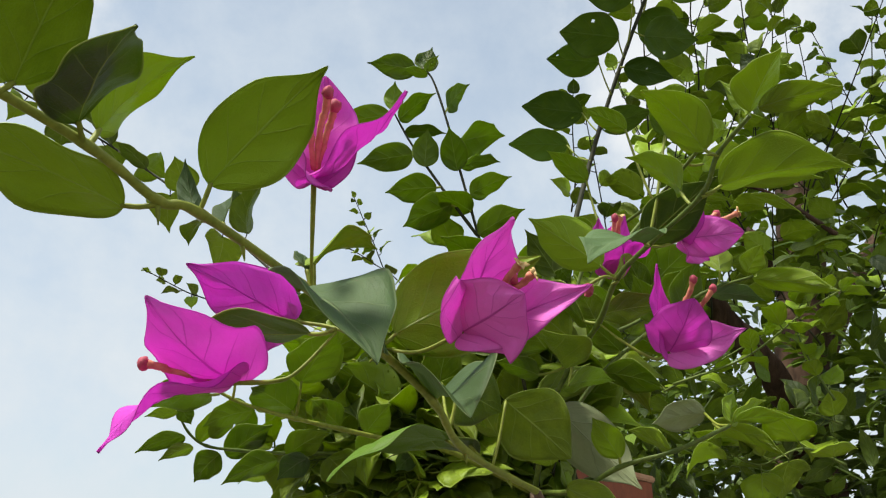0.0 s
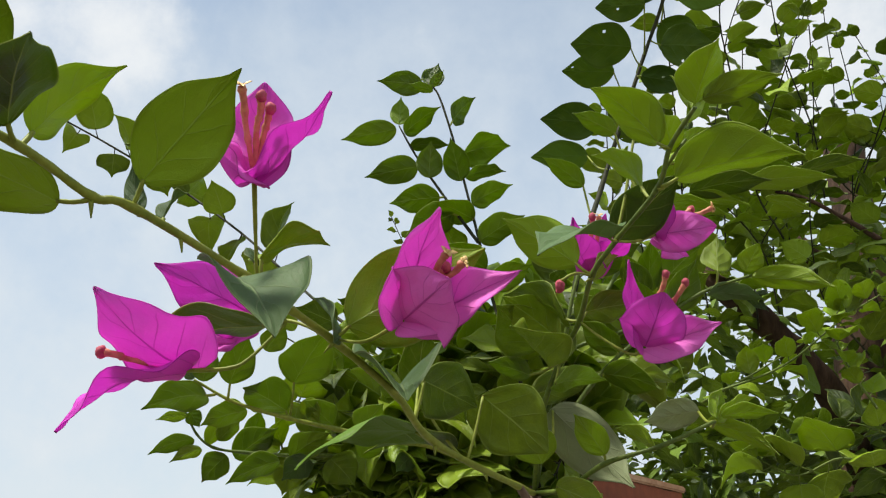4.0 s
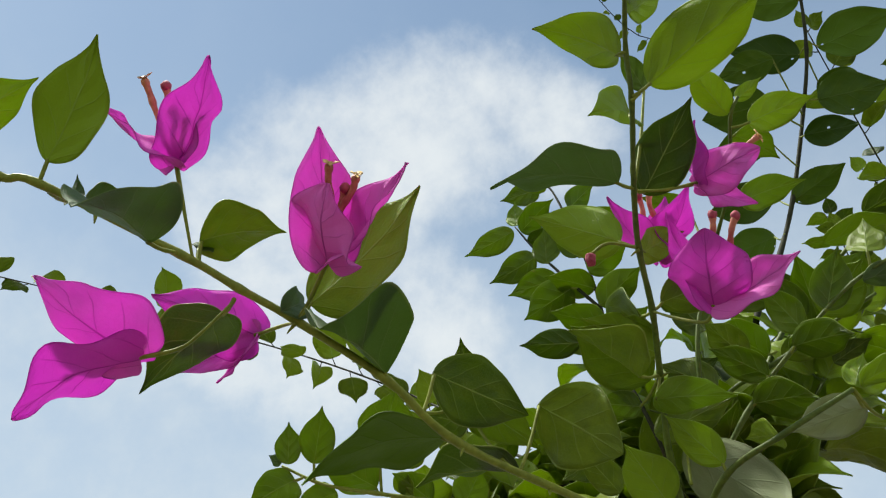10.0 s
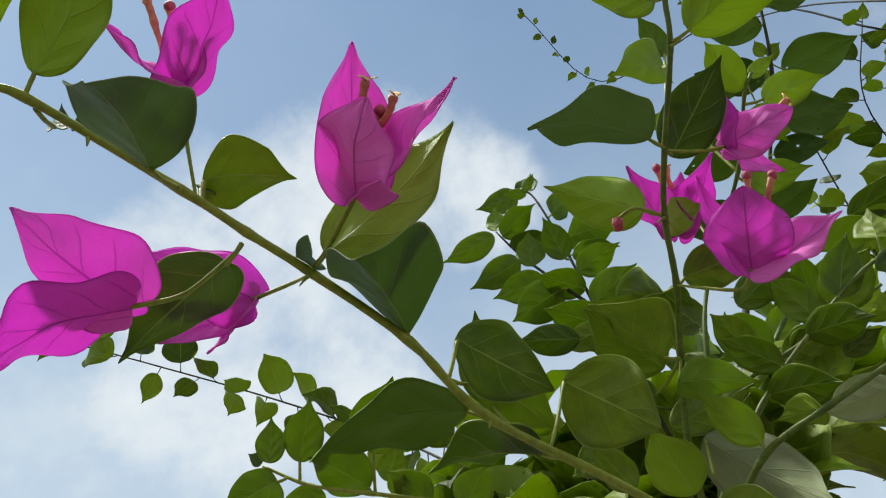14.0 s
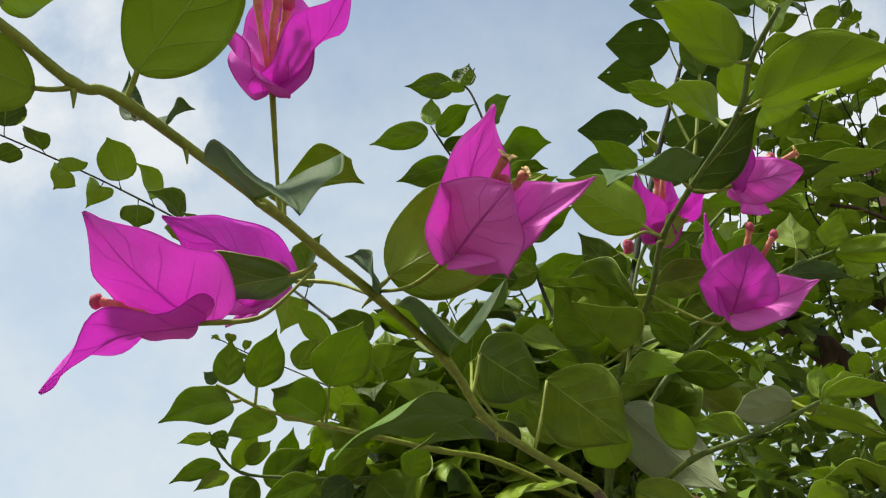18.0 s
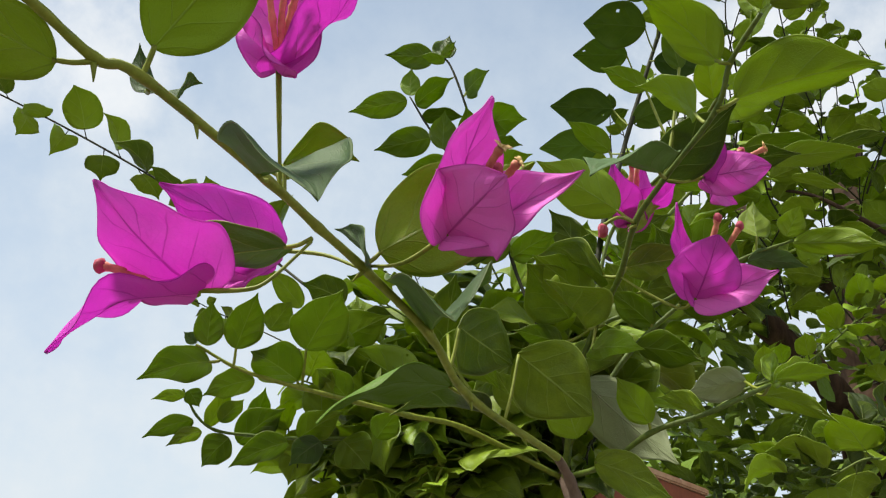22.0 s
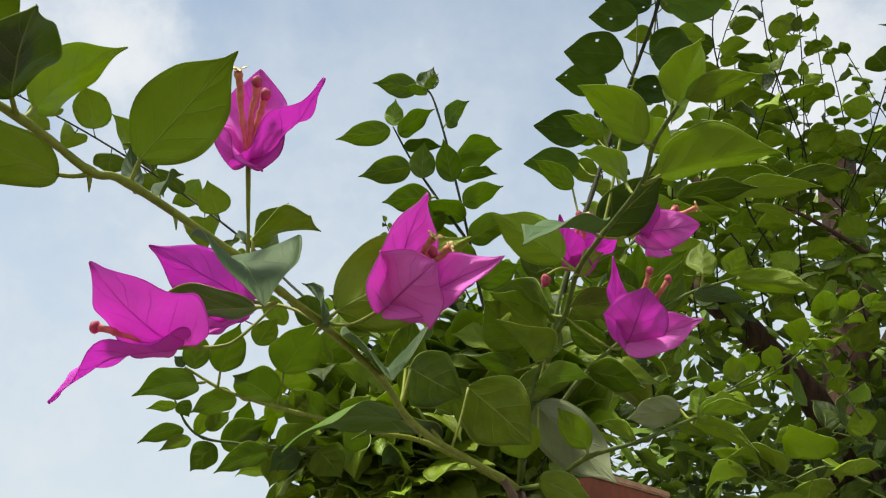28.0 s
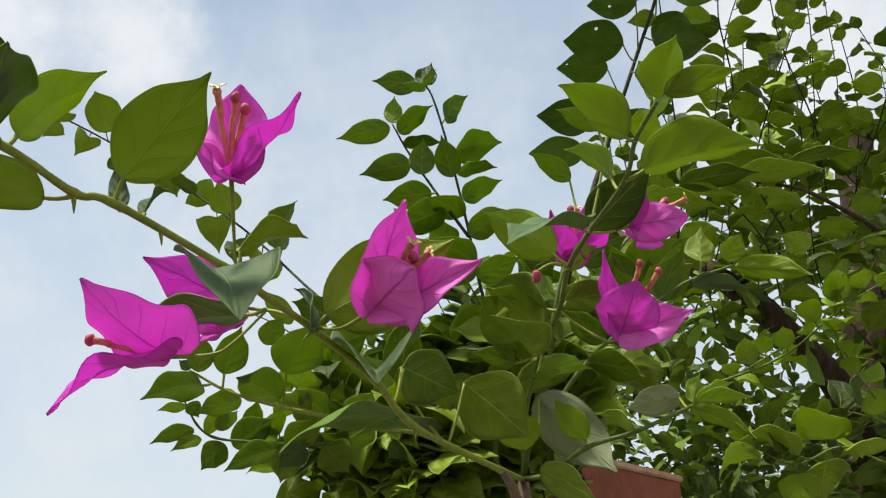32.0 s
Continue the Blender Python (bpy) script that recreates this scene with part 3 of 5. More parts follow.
leaf(shoot, (-0.0760, 0.2134, 1.6000), (-0.0433, 0.1956, 1.6259), 0.62, 14, 28, 0, node=(-0.0784, 0.2149, 1.5926), facing=(-0.15, 0.70, 0.68), p=0.74)
leaf(shoot, (-0.0938, 0.2032, 1.5895), (-0.137, 0.185, 1.602), 0.58, 16, 24, -12, node=(-0.0866, 0.2065, 1.5915))
leaf(shoot, (-0.0975, 0.190, 1.604), (-0.0796, 0.2011, 1.6318), 0.62, 26, 30, 10, LEAF_YOUNG, node=(-0.098, 0.187, 1.5985))
leaf(shoot, (-0.0985, 0.181, 1.6015), (-0.0745, 0.147, 1.605), 0.62, 20, 20, 30, node=(-0.0985, 0.186, 1.5985))
leaf(shoot, (-0.110, 0.172, 1.606), (-0.088, 0.150, 1.627), 0.6, 14, 25, 0, node=(-0.112, 0.170, 1.603))
leaf(shoot, (-0.116, 0.165, 1.607), (-0.148, 0.150, 1.625), 0.6, 14, 25, 0, node=(-0.117, 0.164, 1.605))
# folded leaf that hangs across the shoot, paled in colour for the sky's sheen
leaf(shoot, (-0.0560, 0.2450, 1.5805), (-0.0292, 0.1990, 1.5488), 0.64, 34, 26, -16, LEAF_PALE, node=(-0.057, 0.2575, 1.5855), tail=0.35, label="pale folded leaf", facing=(0.0, -0.56, 0.83))
leaf(shoot, (-0.0835, 0.230, 1.5985), (-0.089, 0.2325, 1.6165), 0.42, 30, 40, 20, LEAF_PALE, node=(-0.078, 0.219, 1.592), label="small curled leaf")
leaf(shoot, (-0.0759, 0.2311, 1.5955), (-0.0743, 0.2437, 1.6105), 0.5, 38, 30, 40, LEAF_PALE, node=(-0.074, 0.223, 1.591), label="small curled leaf")
leaf(shoot, (-0.0545, 0.2645, 1.5945), (-0.0350, 0.2871, 1.6077), 0.96, 24, 44, 0, node=(-0.0535, 0.2655, 1.584), facing=(-0.41, -0.02, 0.90))
leaf(shoot, (-0.0565, 0.2665, 1.593), (-0.062, 0.276, 1.603), 0.6, 20, 30, 0, LEAF_PALE, node=(-0.0535, 0.2655, 1.584))
leaf(shoot, (-0.0291, 0.2988, 1.5794), (0.0232, 0.2870, 1.6050), 0.70, 20, 28, 0, node=(-0.0343, 0.2986, 1.5745), tail=0.5, facing=(0.10, 0.93, 0.30))
# Sky reflection on this folded leaf comes from its pale colour.
leaf(shoot, (-0.0137, 0.3275, 1.5615), (-0.0035, 0.2740, 1.5465), 0.98, 52, 24, 0, LEAF_PALE, node=(-0.0142, 0.3291, 1.5595), tail=0.35, label="folded leaf with a pale sky sheen in its colour", facing=(0, -0.2, 1))
leaf(shoot, (-0.0316, 0.2870, 1.5702), (-0.0476, 0.317, 1.597), 0.34, 28, 30, 25, LEAF_PALE)
leaf(shoot, (-0.0047, 0.3458, 1.5685), (0.0165, 0.3869, 1.5644), 0.66, 10, 16, 0, node=(-0.008, 0.345, 1.5520), tail=0.3, p=0.76, facing=(-0.78, 0.45, 0.44))
leaf(shoot, (0.0189, 0.3918, 1.5707), (0.0493, 0.3991, 1.5450), 0.98, 10, 18, 0, node=(0.012, 0.385, 1.540), tail=0.2, p=0.82, facing=(0.10, 0.92, 0.38))
leaf(shoot, (-0.0082, 0.3618, 1.5497), (-0.0552, 0.3378, 1.5313), 0.66, 16, 56, 0, LEAF_DEEP, node=(-0.001, 0.3625, 1.5455), facing=(-0.20, 0.10, 0.94))
leaf(shoot, (0.0065, 0.3982, 1.5462), (-0.0348, 0.3857, 1.5442), 0.80, 30, 36, 0, node=(0.016, 0.390, 1.539), facing=(-0.01, -0.12, 0.99))
leaf(shoot, (-0.0563, 0.2851, 1.5765), (-0.1124, 0.3025, 1.5676), 0.54, 24, 34, 0, node=(-0.0477, 0.2797, 1.5765), facing=(-0.05, 0.22, 0.95))
leaf(shoot, (-0.012, 0.395, 1.572), (-0.006, 0.372, 1.600), 0.6, 18, 24, 10, node=(0.010, 0.388, 1.541))
leaf(shoot, (-0.0106, 0.3818, 1.5771), (0.0115, 0.4104, 1.5603), 0.60, 14, 24, 0, node=(-0.008, 0.345, 1.5520), facing=(-0.07, 0.67, 0.49))

flower(plant, [(-0.0343, 0.2986, 1.5745), (-0.020, 0.287, 1.5705), (-0.0052, 0.2763, 1.5752)],
       [((0.0093, 0.2461, 1.6036), 0.68, 24, -36, 4, 0.6), ((0.0346, 0.2587, 1.5862), 0.64, 30, -30, -6, 0.5), ((0.0120, 0.2507, 1.5809), 1.22, 10, -36, 0, 0.0, (0.15, 0.85, 0.45), 0.08)],
       [((0.0110, 0.2514, 1.5900), True), ((0.0159, 0.2594, 1.5896), True), ((0.010, 0.262, 1.589), False)],
       "magenta flower of three papery bracts with small yellow stars")
flower(plant, [(-0.0545, 0.264, 1.5845), (-0.0535, 0.254, 1.600), (-0.0525, 0.2445, 1.6150)],
       [((-0.0239, 0.2234, 1.6348), 0.74, 22, -34, 0, 0.0, (-0.68, -0.31, 0.65)), ((-0.0595, 0.2136, 1.6215), 0.74, 20, -30, 0, 0.0, (0.82, -0.04, 0.57)), ((-0.0494, 0.2370, 1.6475), 1.00, 16, -20, 0, 0.0, (-0.1, -0.95, 0.1), 0.15)],
       [((-0.0519, 0.2215, 1.6365), True), ((-0.0472, 0.2275, 1.6362), False), ((-0.0455, 0.2325, 1.6345), False)],
       "upright magenta flower on a thin stalk")
flower(plant, [(-0.0477, 0.2797, 1.5755), (-0.059, 0.2765, 1.562), (-0.066, 0.2751, 1.5584), (-0.0786, 0.2716, 1.5572)],
       [((-0.0970, 0.2352, 1.5753), 0.94, 24, -34, -40, 0.0, (-0.36, 1.07, 0.10), 0.55), ((-0.1120, 0.2548, 1.5342), 0.92, 16, 46, 0, 0.0, (-0.30, -0.25, 0.92), 0.2)],
       [((-0.1035, 0.2595, 1.5610), False), ((-0.0905, 0.2670, 1.5610), False)],
       "nodding magenta flower with a long lower bract")
flower(plant, [(-0.0343, 0.2990, 1.5735), (-0.050, 0.310, 1.584), (-0.0689, 0.3153, 1.5885)],
       [((-0.102, 0.2877, 1.6022), 0.72, 18, -30, 0, 0.8), ((-0.108, 0.3136, 1.5817), 0.56, 20, -20, 0), ((-0.0900, 0.320, 1.575), 0.72, 24, -30, 0)],
       [((-0.092, 0.303, 1.590), False)],
       "small magenta flower half hidden behind a leaf")

# upright flowering shoot
upright = tube("branch", [(0.047, 0.515, 1.536), (0.050, 0.475, 1.572), (0.0600, 0.440, 1.598), (0.0685, 0.4092, 1.6113), (0.0731, 0.3839, 1.6265), (0.0815, 0.3560, 1.6335), (0.0945, 0.3190, 1.6420), (0.0985, 0.3060, 1.6545), (0.1054, 0.2877, 1.6619)], 0.0016, 0.0009, STEM_OLIVE, plant, "upright green flowering shoot", seg=10, sub=6, knots=6)
for at, way in (((0.0945, 0.318, 1.641), (1, -0.2, 0.2)), ((0.0735, 0.383, 1.625), (-1, 0, -0.5)), ((0.060, 0.44, 1.597), (1, 0, 0.2)), ((0.0985, 0.306, 1.654), (-1, 0, 0))):
    thorn(upright, at, way, 0.0045)
leaf(upright, (0.1020, 0.3180, 1.6460), (0.1473, 0.2961, 1.6443), 0.74, 46, 40, 0, LEAF_YOUNG, node=(0.0955, 0.3170, 1.6420), tail=0.5, facing=(0.25, 0.43, 0.87))
# The sheen here is colour, not gloss.
leaf(upright, (0.0778, 0.3468, 1.6316), (0.0429, 0.3023, 1.6074), 0.60, 22, 34, 0, LEAF_PALE, node=(0.0820, 0.3555, 1.6335), tail=0.5, facing=(-0.13, -0.39, 0.91), label="leaf with a pale sheen in its colour")
leaf(upright, (0.0662, 0.3836, 1.6327), (0.0305, 0.3702, 1.6517), 0.66, 30, 34, 0, node=(0.0731, 0.3839, 1.6268), facing=(0.01, 0.81, 0.59))
leaf(upright, (0.0828, 0.3660, 1.6385), (0.1130, 0.3476, 1.6635), 0.62, 12, 14, 6, node=(0.0820, 0.3560, 1.6335), level=0.1)
leaf(upright, (0.0950, 0.3100, 1.6580), (0.0669, 0.2965, 1.6772), 0.62, 26, 62, 0, LEAF_YOUNG, node=(0.0982, 0.3070, 1.6545), tail=0.5, level=0.66)
leaf(upright, (0.0908, 0.3314, 1.6490), (0.0713, 0.3435, 1.6708), 0.74, 20, 52, 0, LEAF_YOUNG, node=(0.0920, 0.3250, 1.6405), level=0.6)
leaf(upright, (0.1054, 0.2875, 1.6635), (0.1110, 0.2655, 1.6780), 0.86, 34, 24, 12, LEAF_YOUNG)
leaf(upright, (0.1080, 0.2850, 1.6640), (0.1345, 0.2715, 1.6655), 0.46, 24, 36, -10, LEAF_YOUNG)
leaf(upright, (0.1050, 0.2890, 1.6630), (0.1000, 0.2980, 1.6830), 0.5, 30, 20, 0, LEAF_YOUNG)
leaf(upright, (0.1040, 0.2950, 1.6600), (0.1180, 0.3050, 1.6790), 0.55, 24, 20, 0, LEAF_YOUNG)
leaf(upright, (0.1085, 0.2840, 1.6640), (0.1130, 0.2780, 1.6690), 0.4, 30, 20, 0, LEAF_YOUNG)
leaf(upright, (0.0600, 0.4450, 1.6120), (0.0300, 0.4250, 1.6300), 0.66, 22, 34, 14, node=(0.0585, 0.445, 1.595))
leaf(upright, (0.0539, 0.4278, 1.5923), (0.0331, 0.3980, 1.6062), 1.12, 44, 10, 0, node=(0.0600, 0.440, 1.598), tail=0.5, facing=(0.63, -0.08, 0.77))
leaf(upright, (0.0720, 0.4130, 1.6170), (0.1080, 0.4180, 1.6230), 0.60, 14, 24, 6, node=(0.0685, 0.4092, 1.6113))
leaf(upright, (0.0720, 0.3880, 1.6260), (0.0900, 0.4050, 1.6450), 0.55, 14, 24, 6, node=(0.0731, 0.3845, 1.6265))
leaf(upright, (0.0621, 0.4142, 1.6137), (0.0313, 0.4536, 1.6401), 0.52, 20, 40, 0, node=(0.0685, 0.4092, 1.6113), facing=(0.01, 0.56, 0.62))
leaf(upright, (0.0559, 0.4362, 1.5847), (0.0876, 0.4668, 1.5930), 0.46, 18, 24, 0, LEAF_FRESH, node=(0.0600, 0.440, 1.598), facing=(0.04, 0.57, 0.57))
leaf(upright, (0.0448, 0.4578, 1.5944), (0.0203, 0.4576, 1.6020), 0.62, 22, 40, 0, LEAF_FRESH, node=(0.0600, 0.440, 1.598), facing=(-0.01, 0.67, 0.51))
leaf(upright, (0.0845, 0.4891, 1.7234), (0.0584, 0.4801, 1.7402), 0.52, 20, 34, 0, LEAF_FRESH, node=(0.0900, 0.4760, 1.6785), facing=(0.04, 0.56, 0.68))
leaf(upright, (0.0997, 0.4433, 1.7357), (0.0744, 0.4371, 1.7468), 0.52, 20, 34, 0, LEAF_FRESH, node=(0.1105, 0.4391, 1.6891), facing=(0.06, 0.54, 0.71))
leaf(upright, (0.0943, 0.3567, 1.6878), (0.0889, 0.3468, 1.7087), 0.50, 20, 20, 0, LEAF_FRESH, node=(0.0815, 0.3560, 1.6335), facing=(0.12, 0.72, 0.63))

flower(plant, [(0.0815, 0.3570, 1.6335), (0.092, 0.366, 1.637), (0.1033, 0.3764, 1.6440)],
       [((0.1108, 0.3596, 1.6625), 0.66, 24, -24, 0), ((0.1310, 0.3690, 1.6450), 0.84, 14, -26, 0, 0.0, (0.25, 0.9, 0.35), 0.06), ((0.1230, 0.3960, 1.6400), 0.74, 22, -30, 0)],
       [((0.1313, 0.3756, 1.6569), True), ((0.122, 0.377, 1.657), False)],
       "magenta flower with one broad round bract")
flower(plant, [(0.0735, 0.3835, 1.6268), (0.074, 0.399, 1.632), (0.0753, 0.4100, 1.6375)],
       [((0.0990, 0.3880, 1.6560), 0.72, 24, -30, 0), ((0.0650, 0.3780, 1.6550), 0.72, 24, -30, 0), ((0.0850, 0.4050, 1.6680), 0.76, 22, -30, 0)],
       [((0.076, 0.390, 1.660), False), ((0.080, 0.394, 1.662), True)],
       "magenta flower close behind the upright shoot")
flower(plant, [(0.0685, 0.4085, 1.6110), (0.0780, 0.4010, 1.6000), (0.0910, 0.3960, 1.5905), (0.0965, 0.3890, 1.5925)],
       [((0.0892, 0.3710, 1.6298), 0.42, 26, -34, 0), ((0.1323, 0.3848, 1.6027), 0.74, 26, -34, 0, 0.7), ((0.1030, 0.3660, 1.6120), 1.25, 22, -44, 0, 0.0, (0.10, 0.85, 0.45), 0.10)],
       [((0.1062, 0.3736, 1.6230), False), ((0.1146, 0.3728, 1.6185), False)],
       "magenta flower with red tubes between spread bracts")
budstalk = tube("bud", [(0.0731, 0.3839, 1.6265), (0.064, 0.371, 1.6235), (0.0565, 0.3690, 1.6190)], 0.0006, 0.0008, STEM_GREEN, plant, "withered dark red bud on a thin stalk", seg=6, sub=4)
bm = bmesh.new()
bmesh.ops.create_icosphere(bm, subdivisions=2, radius=0.0023, matrix=Matrix.Translation((0.0562, 0.3688, 1.6165)) @ Matrix.Diagonal((1, 1, 1.5, 1)))
for v in bm.verts:
    v.co += Vector([noise.noise(v.co * 500 + Vector((k * 7, 0, 0))) for k in range(3)]) * 0.0009
me = bpy.data.meshes.new("bud_head")
bm.to_mesh(me)
bm.free()
me.materials.append(BUD)
link("bud_head", me, budstalk, "dry crumpled bud head")

# low shoot to the side with a pale leaf and long yellow-green leaves
low = tube("branch", [(0.047, 0.515, 1.536), (0.062, 0.46, 1.534), (0.0800, 0.4340, 1.5440), (0.1060, 0.4240, 1.5510), (0.1340, 0.4250, 1.5630)], 0.0016, 0.0010, STEM_OLIVE, plant, "green side shoot", seg=8, sub=6, knots=6)
leaf(low, (0.0798, 0.4333, 1.5480), (0.0637, 0.4166, 1.5660), 0.58, 20, 30, 8, LEAF_YOUNG, node=(0.0800, 0.4340, 1.5445))
# The rolled leaf's glossy highlight is given by this paler colour.
leaf(low, (0.1370, 0.4681, 1.5753), (0.1054, 0.4629, 1.5687), 0.66, 22, 40, 0, LEAF_GREY, node=(0.1340, 0.4250, 1.5630), facing=(0.14, 0.72, 0.42), label="pale olive rolled leaf")
leaf(low, (0.1412, 0.4716, 1.5704), (0.1696, 0.4441, 1.5485), 0.34, 20, 40, 0, LEAF_YOUNG, node=(0.1340, 0.4250, 1.5630), facing=(0.16, 0.57, 0.52), label="long yellow-green leaf")
leaf(low, (0.1380, 0.4270, 1.5660), (0.1620, 0.4150, 1.5650), 0.45, 26, 34, 10, LEAF_YOUNG)
leaf(low, (0.1350, 0.4270, 1.5650), (0.1420, 0.4350, 1.5820), 0.7, 26, 20, 10, LEAF_YOUNG)
leaf(low, (0.1370, 0.4290, 1.5650), (0.1600, 0.4400, 1.5780), 0.6, 26, 20, 10, LEAF_YOUNG)
leaf(low, (0.1040, 0.4260, 1.5510), (0.0880, 0.4500, 1.5640), 0.5, 20, 20, 0)
leaf(low, (0.0566, 0.4777, 1.5793), (0.0990, 0.4700, 1.5350), 0.60, 24, 60, 0, LEAF_GREY, node=(0.057, 0.475, 1.560), label="large pale grey-green leaf", facing=(-0.05, 0.95, 0.25))
leaf(low, (0.0560, 0.4550, 1.5350), (0.0850, 0.4250, 1.5130), 0.52, 14, 36, -10, node=(0.058, 0.468, 1.534))

# shoot further to the side with small round young leaves
side = tube("branch", [(0.048, 0.50, 1.55), (0.085, 0.500, 1.600), (0.120, 0.495, 1.630), (0.150, 0.490, 1.650), (0.1810, 0.4860, 1.6600)], 0.0015, 0.0008, STEM_OLIVE, plant, "thin green side shoot", seg=8, sub=6, knots=6)
leaf(side, (0.1612, 0.4860, 1.6630), (0.1660, 0.4960, 1.6900), 0.72, 20, 20, 10, LEAF_YOUNG, node=(0.160, 0.489, 1.654))
leaf(side, (0.1770, 0.4850, 1.6620), (0.1850, 0.4770, 1.6770), 0.95, 14, 10, 0, LEAF_YOUNG, tail=0.2, label="small round leaf")
leaf(side, (0.1813, 0.4880, 1.6590), (0.2140, 0.4500, 1.6400), 0.36, 26, 36, -16, LEAF_YOUNG)
leaf(side, (0.1550, 0.4890, 1.6500), (0.1900, 0.4950, 1.6470), 0.45, 24, 30, 10, LEAF_PALE)
leaf(side, (0.1220, 0.4930, 1.6330), (0.1080, 0.4880, 1.6620), 0.62, 14, 24, 0, LEAF_FRESH, node=(0.120, 0.495, 1.630))
leaf(side, (0.1000, 0.4980, 1.6160), (0.0760, 0.4900, 1.6350), 0.62, 14, 24, 0, LEAF_FRESH, node=(0.098, 0.499, 1.611))
leaf(side, (0.1350, 0.4920, 1.6400), (0.1500, 0.4870, 1.6720), 0.62, 14, 24, 0, LEAF_FRESH, node=(0.134, 0.4925, 1.640))
leaf(side, (0.0900, 0.4990, 1.6040), (0.1200, 0.4800, 1.5900), 0.62, 14, 34, 0, LEAF_FRESH, node=(0.088, 0.500, 1.603))
leaf(side, (0.1150, 0.4950, 1.6270), (0.1430, 0.4760, 1.6150), 0.62, 14, 34, 0, LEAF_FRESH, node=(0.113, 0.496, 1.624))
leaf(side, (0.1298, 0.5457, 1.6690), (0.1292, 0.5164, 1.6963), 0.50, 20, 30, 0, LEAF_FRESH, node=(0.1309, 0.5456, 1.6697))
leaf(side, (0.1363, 0.5455, 1.6724), (0.1647, 0.5337, 1.6974), 0.93, 16, 28, 0, LEAF_FRESH, node=(0.1363, 0.5468, 1.6712))
leaf(side, (0.0996, 0.5361, 1.6488), (0.0773, 0.5022, 1.6552), 0.66, 20, 30, 0, LEAF_FRESH, node=(0.1045, 0.5367, 1.6505))
leaf(side, (0.1109, 0.5465, 1.6591), (0.1455, 0.5717, 1.6669), 0.44, 22, 34, 0, LEAF_FRESH)
leaf(side, (0.1255, 0.5458, 1.6668), (0.1100, 0.5159, 1.6874), 0.50, 18, 30, 0, LEAF_FRESH)

# young shoot that rises behind the round flower
crest = tube("branch", [(0.060, 0.520, 1.560), (0.0694, 0.4921, 1.6316), (0.0835, 0.4870, 1.6745), (0.1105, 0.4391, 1.6891), (0.1225, 0.4034, 1.6993), (0.1288, 0.3986, 1.7069)], 0.0013, 0.0008, STEM_OLIVE, plant, "young upright shoot", seg=8, sub=6, knots=6)
leaf(crest, (0.1218, 0.4014, 1.7008), (0.1127, 0.3732, 1.7083), 0.60, 24, 34, 0, LEAF_YOUNG)
leaf(crest, (0.1278, 0.3993, 1.7058), (0.1411, 0.3981, 1.7133), 0.57, 26, 30, 0, LEAF_YOUNG)
leaf(crest, (0.1295, 0.4084, 1.6980), (0.1617, 0.4191, 1.7110), 0.56, 22, 34, 0, LEAF_YOUNG, node=(0.1217, 0.4061, 1.6964))
leaf(crest, (0.1215, 0.4162, 1.7013), (0.1376, 0.4416, 1.6999), 0.69, 18, 34, 0, LEAF_FRESH, node=(0.1196, 0.4162, 1.7004))
leaf(crest, (0.1139, 0.4456, 1.6845), (0.1462, 0.4624, 1.6991), 0.50, 18, 34, 0, LEAF_FRESH, node=(0.1096, 0.4407, 1.6870))

# shoot that leans out over the free side, with larger leaves
lean = tube("branch", [(0.045, 0.515, 1.536), (-0.0060, 0.4849, 1.5577), (-0.0327, 0.4601, 1.5596), (-0.0603, 0.4409, 1.5636), (-0.0821, 0.4289, 1.5673), (-0.0970, 0.4241, 1.5708), (-0.1117, 0.4187, 1.5755), (-0.1279, 0.4113, 1.5844)], 0.0016, 0.0007, STEM_GREEN, plant, "leaning green shoot", seg=8, sub=6, knots=6)
leaf(lean, (-0.1217, 0.4150, 1.5771), (-0.1582, 0.4219, 1.5713), 0.63, 20, 46, 0, LEAF_FRESH, node=(-0.1173, 0.4152, 1.5775))
leaf(lean, (-0.1217, 0.4081, 1.5826), (-0.1188, 0.4014, 1.6022), 0.74, 16, 16, 0, LEAF_FRESH)
leaf(lean, (-0.1098, 0.4134, 1.5824), (-0.0975, 0.3996, 1.6046), 0.70, 14, 20, 0, LEAF_FRESH, node=(-0.1110, 0.4166, 1.5754))
leaf(lean, (-0.1033, 0.4258, 1.5710), (-0.1251, 0.4195, 1.5623), 0.69, 20, 40, 0, LEAF_FRESH)
leaf(lean, (-0.0800, 0.4264, 1.5850), (-0.0596, 0.4063, 1.6074), 0.87, 14, 26, 0, LEAF_FRESH, node=(-0.0825, 0.4339, 1.5685))
leaf(lean, (-0.0839, 0.4313, 1.5714), (-0.1004, 0.4058, 1.5787), 0.87, 24, 34, 0, LEAF_FRESH, node=(-0.0830, 0.4328, 1.5682))
leaf(lean, (-0.0763, 0.4354, 1.5780), (-0.0680, 0.4412, 1.5668), 0.83, 20, 30, 0, LEAF_YOUNG)
leaf(lean, (-0.0619, 0.4475, 1.5660), (-0.0748, 0.4306, 1.5767), 0.78, 22, 30, 0, LEAF_FRESH)
leaf(lean, (-0.0487, 0.4550, 1.5635), (-0.0354, 0.4492, 1.5781), 1.03, 20, 26, 0, LEAF_FRESH)
leaf(lean, (-0.1272, 0.4092, 1.5842), (-0.1318, 0.4047, 1.5885), 0.99, 24, 20, 0, LEAF_PALE)

